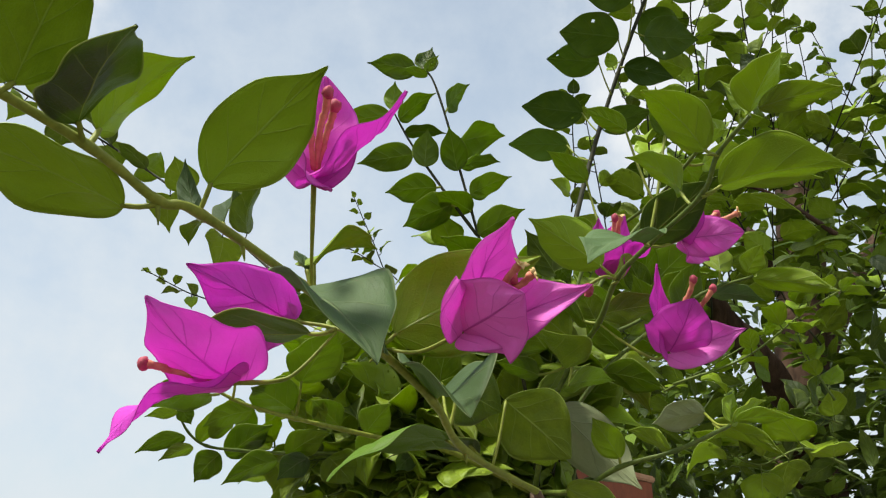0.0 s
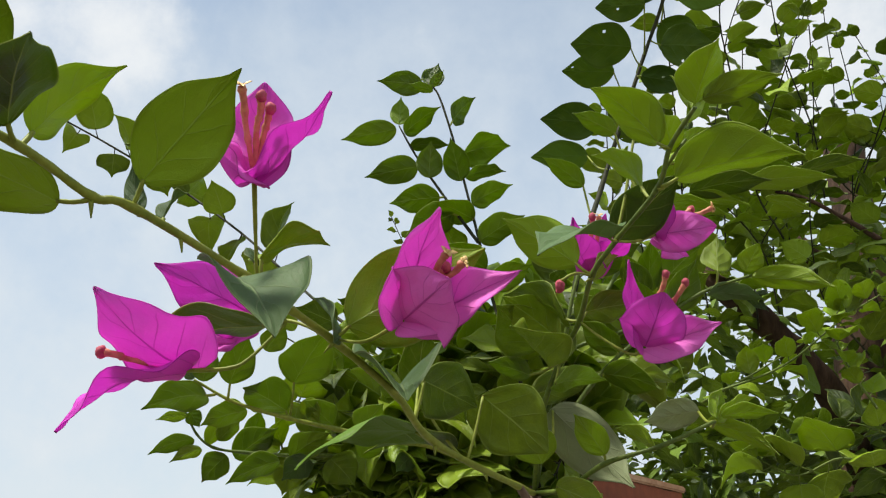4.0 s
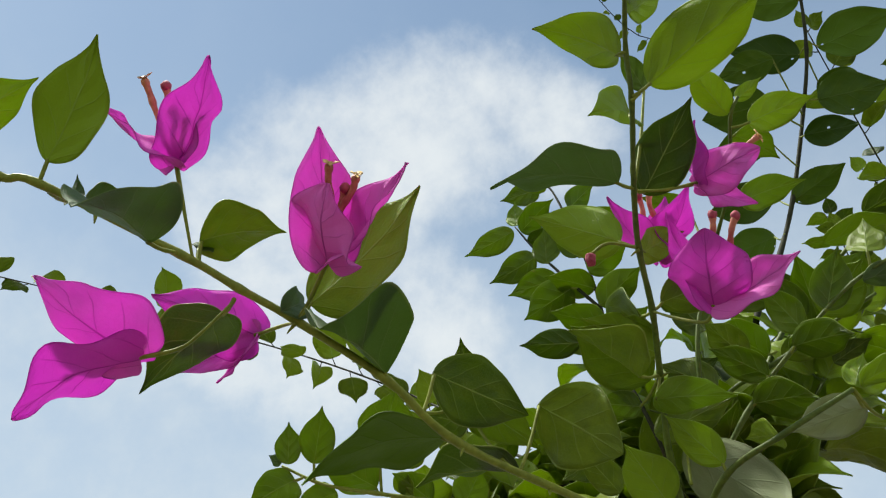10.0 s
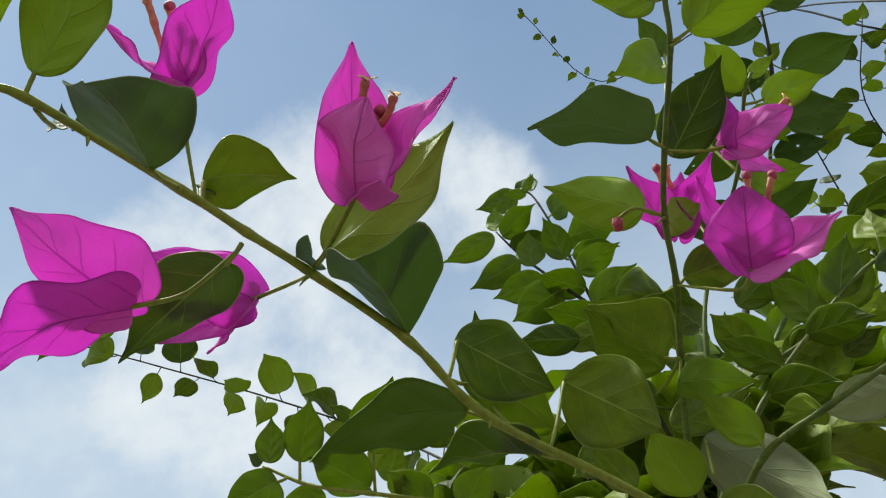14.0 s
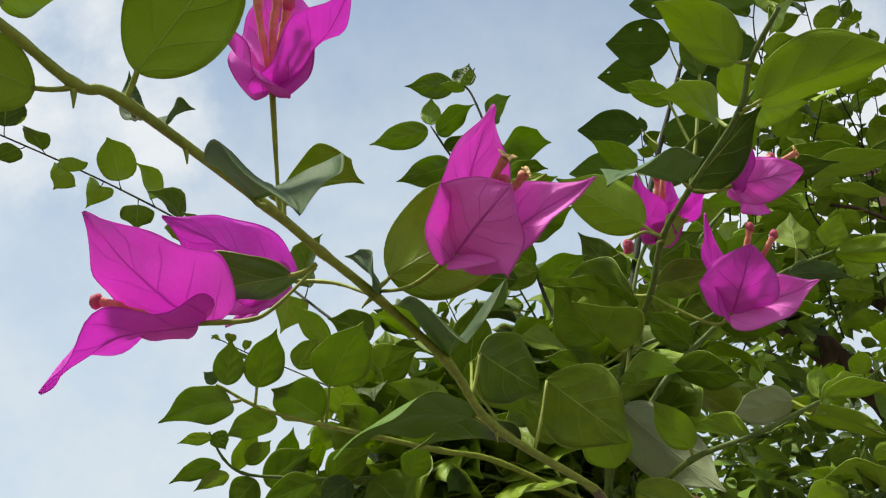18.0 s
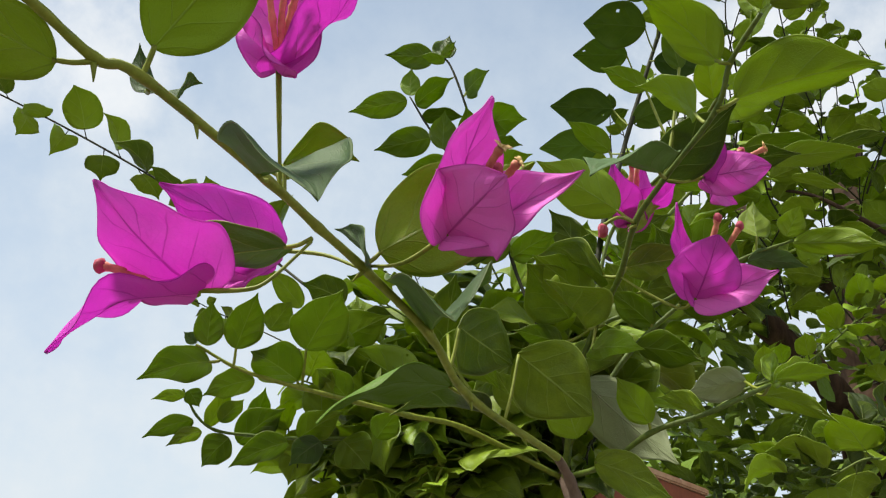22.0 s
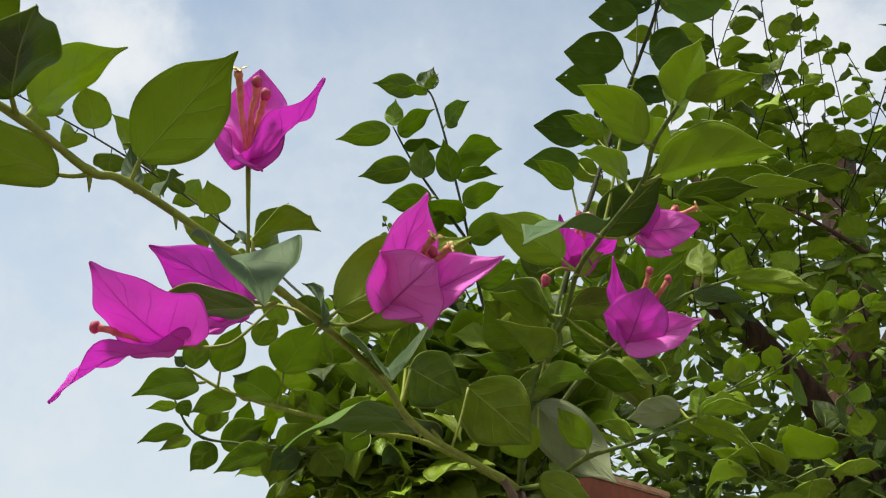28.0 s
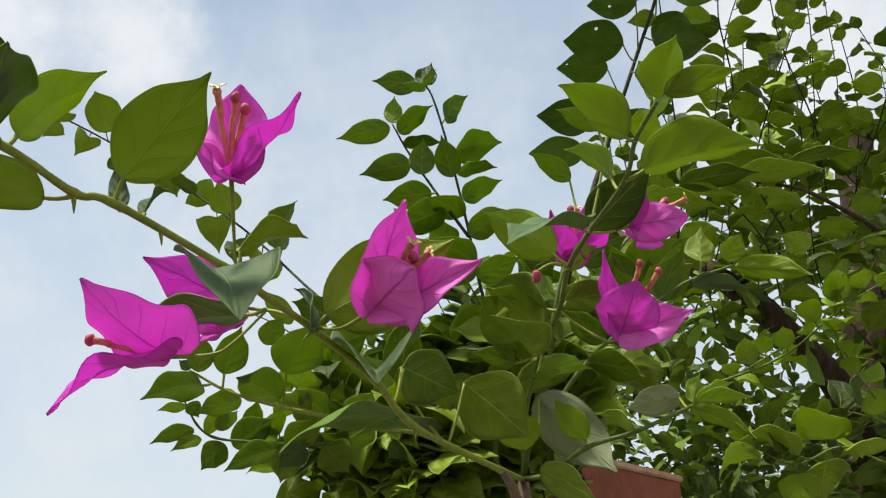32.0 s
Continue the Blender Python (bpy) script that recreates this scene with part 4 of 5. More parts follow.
# lower shoot on the free side, its leaves drooping
lower = tube("branch", [(0.045, 0.530, 1.540), (-0.0256, 0.5156, 1.5600), (-0.0621, 0.5085, 1.5583), (-0.0978, 0.5009, 1.5574), (-0.1241, 0.4952, 1.5587), (-0.1404, 0.4899, 1.5606), (-0.1501, 0.4860, 1.5677), (-0.1569, 0.4794, 1.5810)], 0.0013, 0.0006, STEM_OLIVE, plant, "thin drooping green shoot", seg=8, sub=5, knots=5)
leaf(lower, (-0.1545, 0.4768, 1.5773), (-0.1724, 0.4766, 1.5751), 0.47, 20, 36, 0, LEAF_YOUNG)
leaf(lower, (-0.1506, 0.4829, 1.5647), (-0.1781, 0.4849, 1.5564), 0.45, 18, 50, 0, LEAF_FRESH)
leaf(lower, (-0.1468, 0.4855, 1.5598), (-0.1657, 0.4877, 1.5522), 0.55, 18, 44, 0, LEAF_YOUNG)
leaf(lower, (-0.1525, 0.4760, 1.5794), (-0.1472, 0.4802, 1.5711), 1.08, 20, 30, 0, LEAF_FRESH)
leaf(lower, (-0.1448, 0.4900, 1.5623), (-0.1293, 0.4768, 1.5811), 0.45, 20, 30, 0, LEAF_YOUNG)
leaf(lower, (-0.1380, 0.4892, 1.5648), (-0.1232, 0.4801, 1.5747), 0.66, 20, 30, 0, LEAF_FRESH)
leaf(lower, (-0.1322, 0.4882, 1.5561), (-0.1439, 0.4836, 1.5404), 0.97, 18, 40, 0, LEAF_FRESH)
leaf(lower, (-0.1312, 0.5015, 1.5560), (-0.1045, 0.4955, 1.5729), 0.74, 16, 30, 0, LEAF_FRESH)
leaf(lower, (-0.0985, 0.4812, 1.5522), (-0.1269, 0.4746, 1.5384), 0.61, 22, 40, 0, LEAF_FRESH)
leaf(lower, (-0.0955, 0.4909, 1.5555), (-0.0709, 0.4866, 1.5685), 0.78, 18, 30, 0, LEAF_FRESH)
leaf(lower, (-0.0837, 0.4924, 1.5540), (-0.1008, 0.4966, 1.5424), 0.90, 18, 40, 0, LEAF_PALE)
leaf(lower, (-0.0718, 0.4929, 1.5547), (-0.0580, 0.5008, 1.5397), 1.21, 18, 30, 0, LEAF_FRESH)
leaf(lower, (-0.1247, 0.5084, 1.5611), (-0.1168, 0.4977, 1.5854), 0.57, 18, 30, 0, LEAF_FRESH)
leaf(lower, (-0.0540, 0.4938, 1.5553), (-0.0412, 0.4884, 1.5689), 0.97, 18, 30, 0, LEAF_FRESH)
leaf(lower, (-0.0243, 0.4954, 1.5562), (-0.0338, 0.4990, 1.5471), 1.10, 18, 30, 0, LEAF_PALE)

# dense leaves between the flowering shoots
inner = tube("branch", [(0.048, 0.515, 1.54), (0.0600, 0.522, 1.595), (0.0727, 0.5236, 1.6233), (0.1056, 0.5182, 1.6344), (0.1317, 0.5207, 1.6476), (0.1602, 0.5212, 1.6604)], 0.0017, 0.0009, STEM_OLIVE, plant, "olive inner shoot", seg=8, sub=6, knots=6)
for base, tip, w, fold, roll in (
        ((0.0498, 0.4632, 1.6101), (0.0268, 0.4217, 1.6241), 0.70, 14, 8), ((0.0098, 0.4883, 1.6580), (-0.0193, 0.4687, 1.6541), 0.55, 18, 10),
        ((0.0456, 0.4722, 1.5856), (0.0861, 0.4797, 1.6007), 0.50, 20, -10), ((0.0492, 0.4594, 1.5470), (0.0402, 0.4351, 1.5666), 0.80, 16, 6),
        ((0.0904, 0.5153, 1.6382), (0.0763, 0.4919, 1.6524), 0.70, 18, 8),
        ((0.1253, 0.5243, 1.6604), (0.1085, 0.4996, 1.6770), 0.60, 24, 12), ((0.1329, 0.5165, 1.6534), (0.1585, 0.4933, 1.6643), 0.80, 14, -6),
        ((0.0615, 0.4718, 1.6596), (0.0705, 0.4885, 1.6561), 0.60, 16, 0), ((0.0736, 0.5035, 1.6178), (0.0451, 0.5066, 1.6438), 0.62, 14, 0),
        ((0.0197, 0.4864, 1.5921), (-0.0018, 0.4682, 1.5716), 0.62, 18, 8), ((0.0703, 0.5367, 1.6755), (0.0497, 0.5346, 1.7079), 0.62, 14, 0),
        ((0.0917, 0.5339, 1.6812), (0.1236, 0.5223, 1.6961), 0.62, 16, -8), ((0.1054, 0.5516, 1.6563), (0.1363, 0.5493, 1.6584), 0.60, 16, 0),
        ((0.0225, 0.4974, 1.6670), (-0.0018, 0.4876, 1.6544), 0.60, 18, 6), ((0.0475, 0.5150, 1.6320), (0.0767, 0.5207, 1.6468), 0.62, 14, -8),
        ((0.0227, 0.4791, 1.5645), (0.0096, 0.4646, 1.5838), 0.66, 20, 6), ((0.1301, 0.5219, 1.6277), (0.1509, 0.5165, 1.6334), 0.62, 16, 0),
        ((0.1252, 0.5724, 1.7132), (0.0956, 0.5708, 1.7156), 0.62, 16, 0)):
    leaf(inner, base, tip, w, fold, 26, roll, level=0.3)

leaf(inner, (-0.1236, 0.5222, 1.6268), (-0.1090, 0.5157, 1.6429), 0.86, 16, 30, 0)
leaf(inner, (-0.0854, 0.5286, 1.6185), (-0.0506, 0.5237, 1.6343), 0.79, 16, 30, 0)
leaf(inner, (-0.1042, 0.5178, 1.6390), (-0.1204, 0.4972, 1.6573), 0.52, 16, 30, 0)
leaf(inner, (-0.0770, 0.5179, 1.6428), (-0.1033, 0.5115, 1.6528), 0.92, 18, 30, 0)
leaf(inner, (-0.0590, 0.5362, 1.6537), (-0.0793, 0.5301, 1.6639), 0.93, 16, 30, 0)

# long glossy leaves above the flowers on the tree's side
reach = tube("branch", [(0.05, 0.53, 1.55), (0.1022, 0.569, 1.6719), (0.1475, 0.6038, 1.7385), (0.1855, 0.6073, 1.7659), (0.2687, 0.6019, 1.777)], 0.0018, 0.0009, STEM_OLIVE, plant, "olive reaching shoot", seg=8, sub=6, knots=6)
leaf(reach, (0.1755, 0.5885, 1.7624), (0.2295, 0.5652, 1.7596), 0.43, 16, 34, -14, level=0.75)
leaf(reach, (0.2191, 0.5968, 1.7713), (0.2784, 0.5703, 1.7627), 0.39, 16, 34, -14, level=0.75)
leaf(reach, (0.2047, 0.6046, 1.7865), (0.2608, 0.5822, 1.7754), 0.39, 16, 34, -10, level=0.75)
leaf(reach, (0.1478, 0.5971, 1.7541), (0.2031, 0.5819, 1.7381), 0.47, 16, 34, 8, level=0.75)
leaf(reach, (0.1709, 0.6008, 1.7619), (0.2183, 0.5848, 1.7484), 0.43, 16, 34, 0, level=0.75)
leaf(reach, (0.2404, 0.6152, 1.7677), (0.2734, 0.602, 1.7476), 0.39, 16, 34, 0, level=0.75)
leaf(reach, (0.2677, 0.6093, 1.7866), (0.3067, 0.5843, 1.7835), 0.35, 16, 34, -10, level=0.75)

# ---- thinner shoots of the same plant ----
# tall twig against the sky
tall = tube("branch", [(0.05, 0.52, 1.54), (0.040, 0.495, 1.60), (0.025, 0.498, 1.650), (0.016, 0.515, 1.700), (0.006, 0.530, 1.750), (-0.002, 0.530, 1.785), (-0.012, 0.532, 1.820), (-0.020, 0.535, 1.832)], 0.0012, 0.0007, STEM_DARK, plant, seg=8, sub=6)
fork = tube("branch", [(0.016, 0.512, 1.695), (-0.004, 0.520, 1.728), (-0.026, 0.526, 1.765), (-0.040, 0.526, 1.792)], 0.0012, 0.0006, STEM_DARK, plant, seg=6, sub=6)
SKYWARD = (0.2, 0.5, 0.8)
leaf(tall, (-0.0190, 0.5350, 1.8310), (-0.0126, 0.5418, 1.8538), 0.79, 14, 20, 0, LEAF_FRESH, facing=SKYWARD)
leaf(tall, (-0.0250, 0.5400, 1.8340), (-0.0611, 0.5505, 1.8458), 0.55, 22, 34, 20, LEAF_FRESH, facing=SKYWARD)
leaf(tall, (-0.0180, 0.5330, 1.8280), (-0.0080, 0.5300, 1.8400), 0.50, 20, 20, 0, LEAF_FRESH, facing=SKYWARD)
leaf(tall, (-0.0160, 0.5320, 1.8240), (-0.0340, 0.5300, 1.8290), 0.50, 20, 20, 0, LEAF_FRESH, facing=SKYWARD)
leaf(tall, (-0.0020, 0.5350, 1.8000), (0.0150, 0.5480, 1.8270), 0.64, 18, 24, 0, LEAF_FRESH, node=(-0.004, 0.5305, 1.793))
leaf(tall, (0.0060, 0.5330, 1.7720), (0.0400, 0.5500, 1.7860), 0.84, 12, 30, 8, LEAF_FRESH, node=(0.0015, 0.530, 1.768))
leaf(tall, (0.0080, 0.5280, 1.7520), (0.0360, 0.5480, 1.7640), 0.52, 20, 30, 20, LEAF_FRESH, node=(0.0045, 0.530, 1.755))
leaf(tall, (0.0040, 0.5220, 1.7450), (-0.0020, 0.5050, 1.7700), 0.68, 14, 24, 0, LEAF_FRESH, node=(0.005, 0.529, 1.750))
leaf(tall, (0.0120, 0.5150, 1.7250), (0.0400, 0.5150, 1.7380), 0.68, 14, 34, 0, LEAF_FRESH, node=(0.010, 0.523, 1.728))
leaf(fork, (-0.0420, 0.5270, 1.7900), (-0.0825, 0.5292, 1.7837), 0.51, 20, 34, 24, LEAF_FRESH)
leaf(fork, (-0.0400, 0.5260, 1.7930), (-0.0390, 0.5260, 1.8160), 0.68, 14, 20, 0, LEAF_FRESH)
leaf(fork, (-0.0360, 0.5260, 1.7860), (-0.0100, 0.5280, 1.8080), 0.68, 18, 24, 14, LEAF_FRESH)
leaf(fork, (-0.0320, 0.5270, 1.7760), (-0.0020, 0.5320, 1.7780), 0.55, 18, 30, 18, LEAF_FRESH)
leaf(fork, (-0.0260, 0.5240, 1.7580), (-0.0646, 0.5315, 1.7543), 0.58, 18, 40, 20, LEAF_FRESH, node=(-0.023, 0.5255, 1.760))
leaf(fork, (-0.0180, 0.5220, 1.7480), (-0.0160, 0.5180, 1.7750), 0.77, 12, 20, 0, LEAF_FRESH, node=(-0.017, 0.524, 1.750))
leaf(fork, (-0.0100, 0.5200, 1.7320), (-0.0440, 0.5150, 1.7260), 0.66, 14, 30, 10, LEAF_FRESH, node=(-0.007, 0.521, 1.733))
leaf(fork, (0.0000, 0.5160, 1.7180), (-0.0320, 0.5100, 1.7000), 0.77, 14, 34, 10, LEAF_FRESH, node=(0.003, 0.517, 1.717))
leaf(tall, (0.0130, 0.5200, 1.7150), (-0.0120, 0.5000, 1.7200), 0.69, 18, 30, 0, LEAF_FRESH, node=(0.0125, 0.519, 1.714))
leaf(tall, (0.0170, 0.5120, 1.6960), (0.0470, 0.5080, 1.7120), 0.69, 18, 34, 0, LEAF_FRESH, node=(0.0165, 0.513, 1.697))
leaf(tall, (0.0210, 0.5050, 1.6740), (-0.0080, 0.4900, 1.6860), 0.69, 18, 30, 0, LEAF_FRESH, node=(0.0205, 0.507, 1.675))
leaf(tall, (0.0230, 0.5000, 1.6600), (0.0500, 0.4920, 1.6720), 0.69, 18, 34, 0, LEAF_FRESH, node=(0.0225, 0.502, 1.660))

# dark climbing stem with large holed leaves
vine = tube("branch", [(0.06, 0.56, 1.54), (0.075, 0.59, 1.64), (0.096, 0.613, 1.729), (0.119, 0.657, 1.799), (0.142, 0.678, 1.866), (0.170, 0.674, 1.942), (0.191, 0.656, 1.998), (0.205, 0.640, 2.07), (0.214, 0.63, 2.16)], 0.0026, 0.0012, STEM_DARK, plant, "dark climbing stem", seg=8, sub=6, knots=6)
BIG = dict(mat=LEAF_DEEP, facing=(0.1, 0.75, 0.55), tail=0.35, p=0.76, holes=1)
leaf(vine, (0.1609, 0.6068, 1.9489), (0.1165, 0.5974, 1.9401), 0.66, 8, 22, 4, LEAF_DEEP, node=(0.170, 0.674, 1.942), facing=(0.12, 0.67, 0.68), tail=0.22, p=0.80, holes=1)
leaf(vine, (0.1487, 0.6225, 1.9170), (0.0953, 0.6107, 1.9142), 0.82, 8, 18, -6, LEAF_DEEP, node=(0.166, 0.674, 1.930), facing=(0.10, 0.69, 0.65), tail=0.22, p=0.80, holes=1)
leaf(vine, (0.1380, 0.6547, 1.9129), (0.0915, 0.6598, 1.9186), 0.74, 8, 20, 0, LEAF_DEEP, node=(0.152, 0.677, 1.892), facing=(0.09, 0.71, 0.63), tail=0.22, p=0.80, holes=1)
leaf(vine, (0.1275, 0.6878, 1.8796), (0.0728, 0.7010, 1.8931), 0.68, 8, 14, 5, LEAF_DEEP, node=(0.138, 0.676, 1.853), facing=(0.07, 0.74, 0.59), tail=0.22, p=0.80, holes=1)
leaf(vine, (0.1182, 0.7220, 1.8635), (0.0651, 0.7523, 1.8790), 0.56, 8, 26, 0, LEAF_DEEP, node=(0.126, 0.664, 1.820), facing=(0.06, 0.76, 0.56), tail=0.22, p=0.80, holes=1)
leaf(vine, (0.1850, 0.6700, 1.9500), (0.2430, 0.6900, 1.9600), 0.72, 8, 20, -4, node=(0.176, 0.671, 1.956), **BIG)
leaf(vine, (0.1920, 0.6900, 1.9900), (0.2280, 0.7000, 1.9560), 0.85, 8, 14, 10, node=(0.189, 0.658, 1.990), **BIG)
leaf(vine, (0.2000, 0.6600, 2.0000), (0.2700, 0.6700, 2.0200), 0.62, 8, 20, 0, node=(0.194, 0.654, 2.005), **BIG)
leaf(vine, (0.1850, 0.6600, 1.9980), (0.1300, 0.6500, 2.0260), 0.62, 8, 20, 0, node=(0.193, 0.655, 2.004), **BIG)
leaf(vine, (0.2000, 0.6450, 2.0500), (0.1480, 0.6400, 2.0700), 0.62, 8, 20, 0, node=(0.201, 0.645, 2.050), **BIG)
leaf(vine, (0.2100, 0.6400, 2.0700), (0.2650, 0.6400, 2.0900), 0.66, 8, 20, 0, node=(0.205, 0.640, 2.070), **BIG)
leaf(vine, (0.1650, 0.6740, 1.9200), (0.2050, 0.6600, 1.9000), 0.6, 12, 30, 0, node=(0.162, 0.675, 1.920), **BIG)
leaf(vine, (0.1400, 0.6780, 1.8600), (0.1850, 0.6650, 1.8700), 0.6, 12, 30, 0, node=(0.140, 0.676, 1.860), **BIG)

# arching twig with small round leaves, free against the sky
twig(plant, [(0.05, 0.55, 1.57), (-0.110, 0.692, 1.697), (-0.244, 0.812, 1.830), (-0.372, 0.874, 1.933), (-0.493, 0.877, 2.008), (-0.607, 0.821, 2.053), (-0.715, 0.706, 2.070), (-0.817, 0.532, 2.057), (-0.912, 0.298, 2.014)], 34, 0.055, LEAF, r=0.0016, start=0.2, taper=0.1, up=0.9)

# leafy inner shoots
made = 0
while made < 38:
    az, el = rnd.uniform(-14, 11), rnd.uniform(-1, 24)
    if el > min(11 + 0.9 * (az + 25), 17.5 + 0.35 * (az + 16)) or el < 9 - (az + 25) * 0.85:
        continue
    end = aim(az, el, rnd.uniform(0.46, 0.60) + max(0, el - 10) * 0.012)
    if open_space(end):
        continue
    made += 1
    a = Vector((0.045 + rnd.uniform(-0.05, 0.05), 0.60 + rnd.uniform(-0.05, 0.06), 1.54))
    mid = a.lerp(end, 0.5) + Vector((rnd.uniform(-0.02, 0.02), rnd.uniform(-0.02, 0.02), 0.025))
    twig(plant, [a, mid, end], 10, rnd.uniform(0.036, 0.056), LEAF, r=0.0012, start=0.3, up=0.5, young=0.35, stem=STEM_GREEN if made % 2 else STEM_DARK, joined=True, near=True)

# broad-leaved shoots close behind the flowers
for az, el, dist, n in ((-1, 13, 0.50, 7), (3, 17, 0.53, 7), (9, 18, 0.56, 7), (2, 22, 0.58, 7), (7, 22, 0.62, 7), (-5, 17, 0.54, 7), (5, 7, 0.50, 7), (-8, 13, 0.50, 7), (12, 24, 0.70, 7)):
    end = aim(az, el, dist)
    if open_space(end):
        continue
    a = Vector((0.06 + rnd.uniform(-0.03, 0.03), 0.56 + rnd.uniform(-0.02, 0.03), 1.54))
    mid = a.lerp(end, 0.5) + Vector((rnd.uniform(-0.01, 0.01), 0.02, 0.02))
    twig(plant, [a, mid, end], n, rnd.uniform(0.052, 0.064), LEAF, r=0.0014, start=0.35, up=0.35, taper=0.35, young=0.6, stem=STEM_OLIVE, near=True)

# more broad-leaved shoots deep in the shrub
for end in ((-0.053, 0.5233, 1.6415), (-0.0308, 0.5477, 1.6148), (-0.0863, 0.5439, 1.6237), (0.0007, 0.5406, 1.6984), (0.1548, 0.5843, 1.6911), (0.0433, 0.5696, 1.6091), (0.0453, 0.5041, 1.6142)):
    a = Vector((0.06 + rnd.uniform(-0.03, 0.03), 0.57 + rnd.uniform(-0.02, 0.03), 1.545))
    mid = a.lerp(Vector(end), 0.5) + Vector((rnd.uniform(-0.01, 0.01), 0.02, 0.02))
    twig(plant, [a, mid, end], 8, rnd.uniform(0.044, 0.056), LEAF, r=0.0012, start=0.4, up=0.5, taper=0.35, young=0.6, stem=STEM_OLIVE, joined=True, near=True)

# low leafy shoots on the free side
for end in ((-0.0917, 0.5166, 1.554), (-0.0775, 0.5224, 1.5343), (-0.0597, 0.5103, 1.5735), (-0.0504, 0.5277, 1.5348), (-0.0216, 0.5121, 1.5309), (-0.0981, 0.5061, 1.5910), (-0.0772, 0.5201, 1.6109), (-0.0610, 0.5137, 1.5686), (-0.1082, 0.5163, 1.5624), (-0.0464, 0.5357, 1.5959)):
    a = Vector((0.02 + rnd.uniform(-0.03, 0.02), 0.57 + rnd.uniform(-0.03, 0.03), 1.545))
    mid = a.lerp(Vector(end), 0.5) + Vector((rnd.uniform(-0.01, 0.01), 0.01, 0.012))
    twig(plant, [a, mid, end], 8, rnd.uniform(0.036, 0.044), LEAF, r=0.0011, start=0.35, up=0.5, taper=0.3, young=0.6, stem=STEM_OLIVE, joined=True, near=True)

# shaded shoots at the shrub's foot
for _ in range(13):
    end = Vector((rnd.uniform(-0.11, 0.02), rnd.uniform(0.52, 0.58), rnd.uniform(1.512, 1.548)))
    a = Vector((0.03 + rnd.uniform(-0.03, 0.02), 0.60 + rnd.uniform(-0.03, 0.03), 1.535))
    twig(plant, [a, a.lerp(end, 0.5) + Vector((0, 0, 0.01)), end], 8, rnd.uniform(0.040, 0.050), LEAF, r=0.0011, start=0.2, up=0.5, taper=0.3, young=0.2, stem=STEM_OLIVE, joined=True)

# ---- the tree behind ----
TREE_AT = (0.66, 1.50, -0.02)
tree = thing("tree", TREE_AT, "tree with rough brown trunk and dense dark leaves", "tree")
trunk = tube("trunk", [(0.66, 1.50, -0.05), (0.65, 1.49, 0.8), (0.63, 1.46, 1.5), (0.655, 1.47, 1.78), (0.69, 1.48, 2.0), (0.72, 1.52, 2.3)], 0.075, 0.035, BARK, tree, "rough fibrous brown trunk", seg=20, sub=8, rough=0.1)
tube("limb", [(0.64, 1.46, 1.58), (0.52, 1.25, 1.715), (0.44, 1.20, 1.80), (0.35, 1.19, 1.885), (0.27, 1.25, 1.95), (0.22, 1.35, 2.02)], 0.024, 0.013, BARK, tree, "leaning bare limb", seg=14, sub=8, rough=0.12)
tube("limb", [(0.68, 1.48, 1.95), (0.55, 1.55, 2.15), (0.45, 1.6, 2.3)], 0.022, 0.010, BARK, tree, seg=10, sub=6)
tube("limb", [(0.66, 1.47, 1.75), (0.85, 1.6, 2.0), (1.05, 1.7, 2.25)], 0.025, 0.010, BARK, tree, seg=10, sub=6)


def leaf_mass(name, parent, spots, size, mat, label, seed, spread=0.065, per=9, slim=1.0):
    """Many leaves on short unseen sprigs round the given spots, joined."""
    rr = random.Random(seed)
    forms = []
    for k in range(6):
        g, u = blade_grid(rr.uniform(0.36, 0.60) * slim, radians(rr.uniform(8, 30)), radians(rr.uniform(10, 60)), 0.70, 0.6, 0.06, 6, 4, rr)
        forms.append((np.array(g), u))
    base_faces = np.array(blade_faces(6, 4))
    V, F, UV, off = [], [], [], 0
    for c in spots:
        way = Vector((rr.uniform(-1, 1), rr.uniform(-1, 1), rr.uniform(-0.7, 0.9))).normalized()
        for i in range(per):
            a = c + way * spread * (i / per - 0.5) * 2.4
            o = Vector((rr.gauss(0, 1), rr.gauss(0, 1), rr.gauss(-0.15, 0.6))).normalized()
            b = a + o * size * 0.25
            L = size * rr.uniform(0.6, 1.2)
            m = frame_of(b, b + (o + way * 0.5).normalized() * L, (rr.uniform(-0.6, 0.6), rr.uniform(-0.6, 0.6), 0.8))
            g, u = forms[rr.randrange(6)]
            M = np.array(m)
            V.append(g @ M[:3, :3].T + M[:3, 3])
            F.append(base_faces + off)
            UV += u
            off += len(g)
    V, F = np.vstack(V), np.vstack(F)
    ob = link(name, mesh_of(name, V.tolist(), F.tolist(), [mat], UV), parent, label)
    return tagged(ob, kind="stuff")


rr = random.Random(11)
spots = []
while len(spots) < 660:
    az, el, dist = rr.uniform(0, 40), rr.uniform(-4, 27), rr.uniform(1.25, 2.3)
    if el > min(15.5 + az * 0.35, 14 + (az - 7) * 0.75 if az > 12 else 90) + rr.uniform(-2, 2):
        continue
    if noise.noise(Vector((az * 0.75, el * 0.75, 8.1))) < (-0.05 if el < 9 else (el - 13) * 0.016):
        continue
    spots.append(aim(az, el, dist))
while len(spots) < 740:
    spots.append(aim(rr.uniform(9, 32), rr.uniform(-5, 8), rr.uniform(1.5, 2.3)))
while len(spots) < 780:
    az, el = rr.uniform(10, 34), rr.uniform(-4, 21)
    spots.append(aim(az, el, rr.uniform(0.98, 1.2)))
leaf_mass("crown", tree, spots, 0.047, LEAF_FAR, "dense dark green leaves", 5)
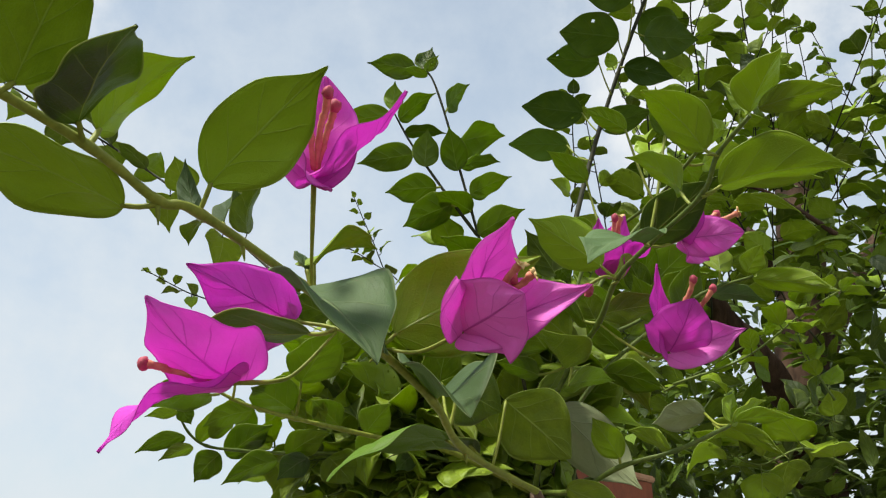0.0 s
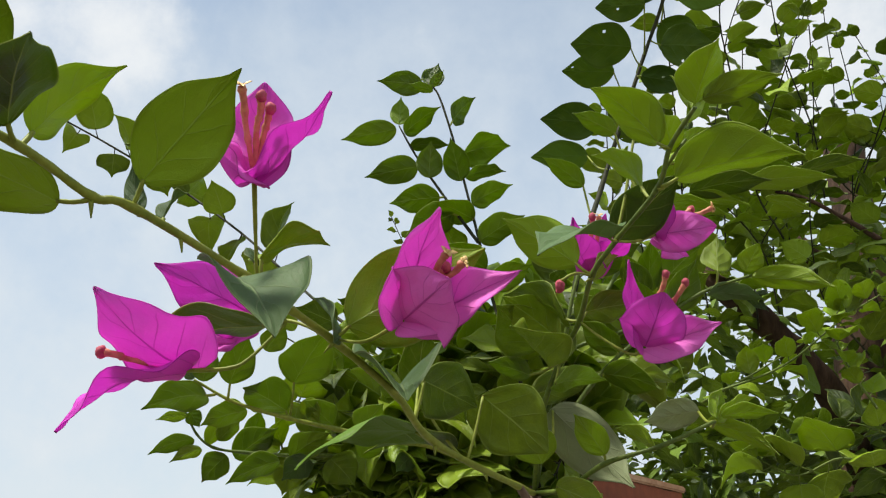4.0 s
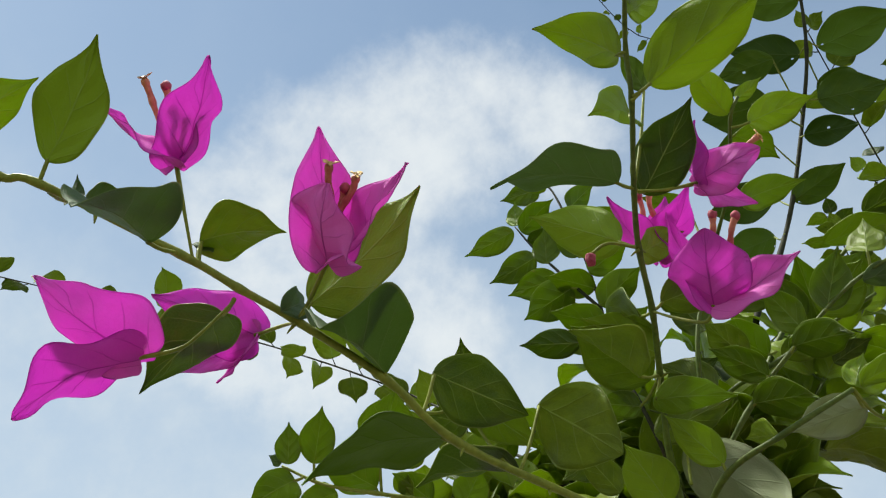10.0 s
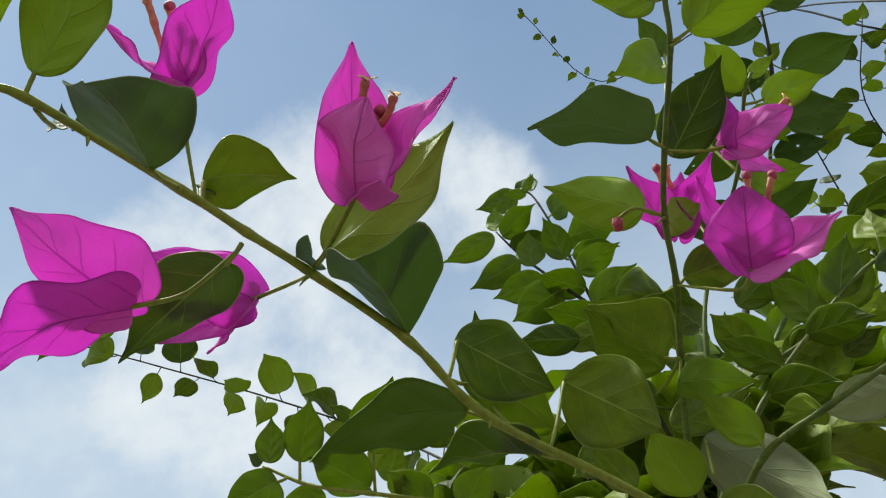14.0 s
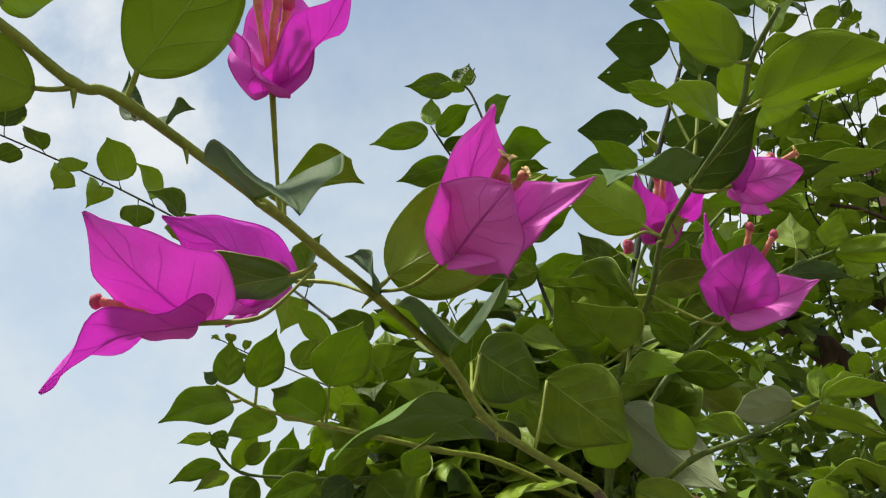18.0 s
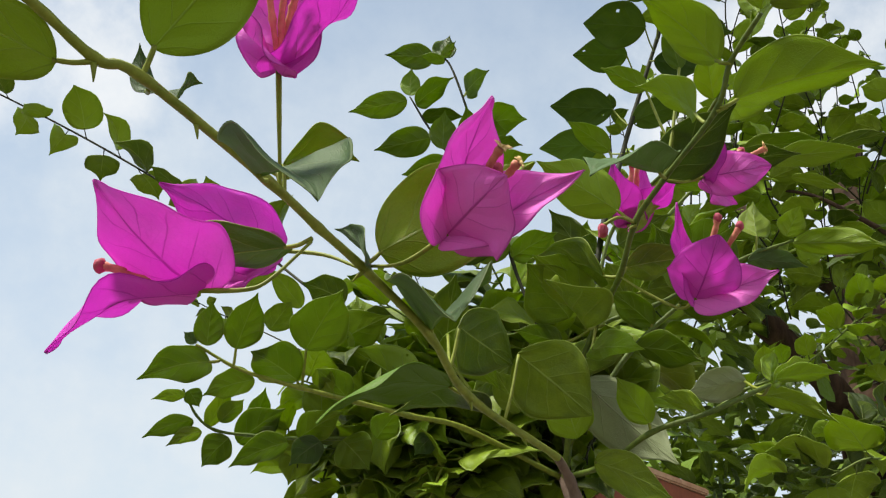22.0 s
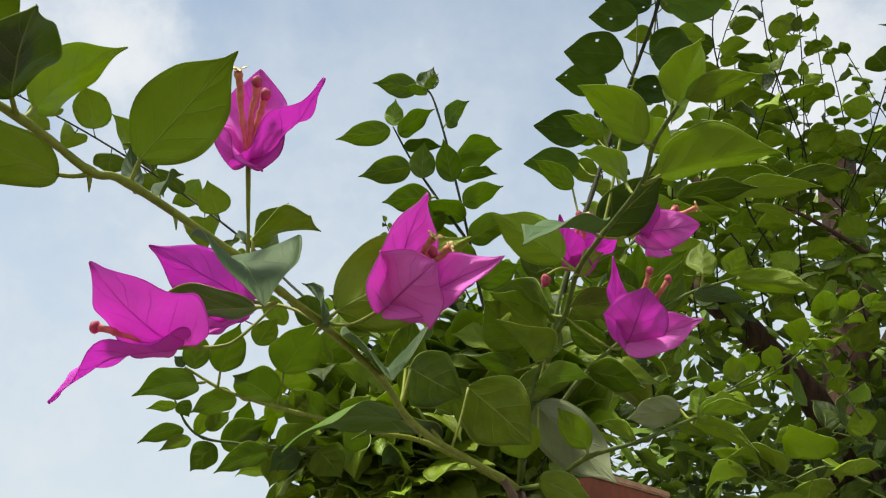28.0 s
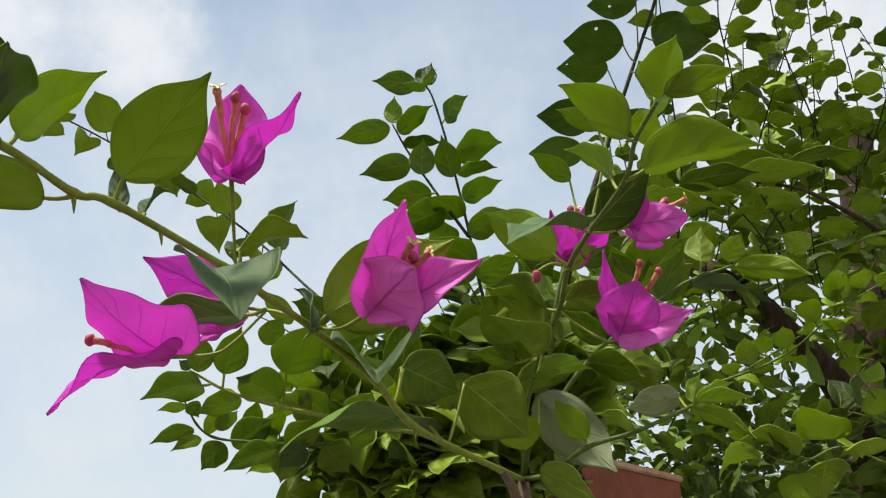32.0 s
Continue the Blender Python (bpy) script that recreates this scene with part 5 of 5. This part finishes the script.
spots = [aim(rr.uniform(4, 30), rr.uniform(2, 11.5), rr.uniform(1.15, 1.7)) for _ in range(55)]
leaf_mass("crown", tree, spots, 0.060, LEAF_FAR, "long drooping leaves low in the crown", 6, spread=0.075, per=9, slim=0.72)

# upright twigs of the tree with round leaves against the sky
for (a0, e0), (a1, e1), dist, n in (((11, 13), (10.5, 31), 1.0, 16), ((14.5, 16), (14, 33), 1.05, 17), ((19, 17), (14.5, 34), 1.1, 17), ((17.5, 16), (24, 33), 1.15, 16), ((22, 17), (26, 29), 1.2, 13), ((25, 16), (29, 33), 1.2, 14), ((29, 15), (33, 30), 1.3, 14), ((20, 22), (19.5, 36), 1.0, 13), ((12, 20), (12.3, 42), 0.95, 16), ((17, 28), (18, 44), 1.05, 12), ((23, 24), (22, 40), 1.1, 12), ((8, 24), (5.5, 33), 1.1, 9), ((16, 20), (16.5, 36), 1.2, 16), ((21, 18), (21, 35), 1.25, 16), ((26, 18), (25.5, 35), 1.25, 16), ((28, 20), (31, 36), 1.3, 14), ((13, 17), (17, 30), 1.3, 14), ((32, 16), (36, 32), 1.4, 14), ((24, 14), (20, 27), 1.0, 12), ((19, 19), (22, 33), 1.35, 16), ((23, 19), (27, 34), 1.4, 16), ((27, 17), (30, 31), 1.45, 15), ((30, 18), (34, 33), 1.5, 15), ((15, 19), (13, 30), 1.3, 14), ((21, 20), (18, 31), 1.4, 14), ((26, 22), (23, 33), 1.3, 14), ((31, 20), (28, 33), 1.4, 14), ((16, 25), (18.5, 39), 1.15, 14), ((22, 25), (25, 38), 1.2, 15), ((25, 24), (29, 36), 1.1, 12)):
    a, b = aim(a0, e0, dist * 1.05), aim(a1, e1, dist)
    lean_by = Vector((rnd.uniform(-0.07, 0.07), rnd.uniform(-0.05, 0.05), 0))
    twig(tree, [a, a.lerp(b, 0.3) + Vector((rnd.uniform(-0.03, 0.03), 0.03, 0.01)), a.lerp(b, 0.65) + lean_by * 0.5 + Vector((rnd.uniform(-0.02, 0.02), 0, 0)), b + lean_by], n + 1, 0.045, LEAF, r=0.0013, start=0.05, up=0.7, taper=0.45, joined=True)

# pale young sprays and a bare twig in front of the trunk
twig(tree, [(0.2482, 0.8924, 1.6656), (0.3209, 0.8686, 1.69), (0.3744, 0.8404, 1.7299), (0.4092, 0.8205, 1.7501)], 11, 0.036, LEAF_YOUNG, r=0.0014, start=0.1, up=0.8, taper=0.3, young=0.5, stem=STEM_OLIVE)
twig(tree, [(0.3999, 0.8511, 1.642), (0.3812, 0.8508, 1.6793), (0.3687, 0.8461, 1.7166), (0.3723, 0.8386, 1.7385)], 10, 0.034, LEAF_YOUNG, r=0.0014, start=0.1, up=0.8, taper=0.3, young=0.5, stem=STEM_OLIVE)
twig(tree, [(0.2518, 0.9435, 1.6663), (0.3062, 0.9251, 1.6939), (0.3581, 0.9027, 1.7228)], 6, 0.03, LEAF_YOUNG, r=0.0014, start=0.1, up=0.8, taper=0.3, young=0.5, stem=STEM_OLIVE)
twig(tree, [(0.3827, 0.8136, 1.5749), (0.3483, 0.8243, 1.5917), (0.309, 0.8386, 1.5775), (0.2756, 0.8458, 1.5945)], 9, 0.055, LEAF, r=0.0014, start=0.1, up=0.8, taper=0.3, young=0.5, stem=STEM_OLIVE)
twig(tree, [(0.427, 0.8978, 1.6241), (0.3943, 0.9082, 1.6377), (0.3627, 0.9198, 1.6337)], 8, 0.05, LEAF, r=0.0014, start=0.1, up=0.8, taper=0.3, young=0.5, stem=STEM_OLIVE)
tube("limb", [(0.4723, 0.9296, 1.8501), (0.4396, 0.9326, 1.8773), (0.3935, 0.9361, 1.9097), (0.3446, 0.945, 1.9253)], 0.0035, 0.0016, BARK, tree, "thin bare twig", seg=7, sub=6)

# fine far twigs against the sky
twig(tree, [(0.355, 0.82, 2.18), (0.24, 0.88, 2.40), (0.0253, 1.0427, 2.5723), (-0.0605, 0.9084, 2.6554)], 14, 0.03, LEAF, r=0.0015, start=0.5, up=0.7, joined=True)
twig(tree, [(0.426, 0.83, 2.21), (0.34, 0.94, 2.43), (0.2269, 1.0238, 2.5836), (0.1782, 0.967, 2.6274)], 12, 0.03, LEAF, r=0.0015, start=0.5, up=0.7, joined=True)
twig(plant, [(0.05, 0.62, 1.55), (-0.2216, 0.8994, 1.7439), (-0.2739, 0.8797, 1.7637), (-0.3101, 0.8627, 1.7805)], 7, 0.026, LEAF, r=0.0011, start=0.55, up=0.7, joined=True)
twig(plant, [(0.05, 0.62, 1.55), (-0.0556, 1.0588, 1.8175), (-0.0855, 1.0364, 1.8801), (-0.1091, 1.0145, 1.9309)], 9, 0.026, LEAF, r=0.0011, start=0.55, up=0.7, joined=True)
twig(plant, [(0.05, 0.62, 1.55), (-0.0409, 1.0593, 1.8178), (-0.0854, 1.0461, 1.8522), (-0.1206, 1.0361, 1.872)], 7, 0.026, LEAF, r=0.0011, start=0.55, up=0.7, joined=True)
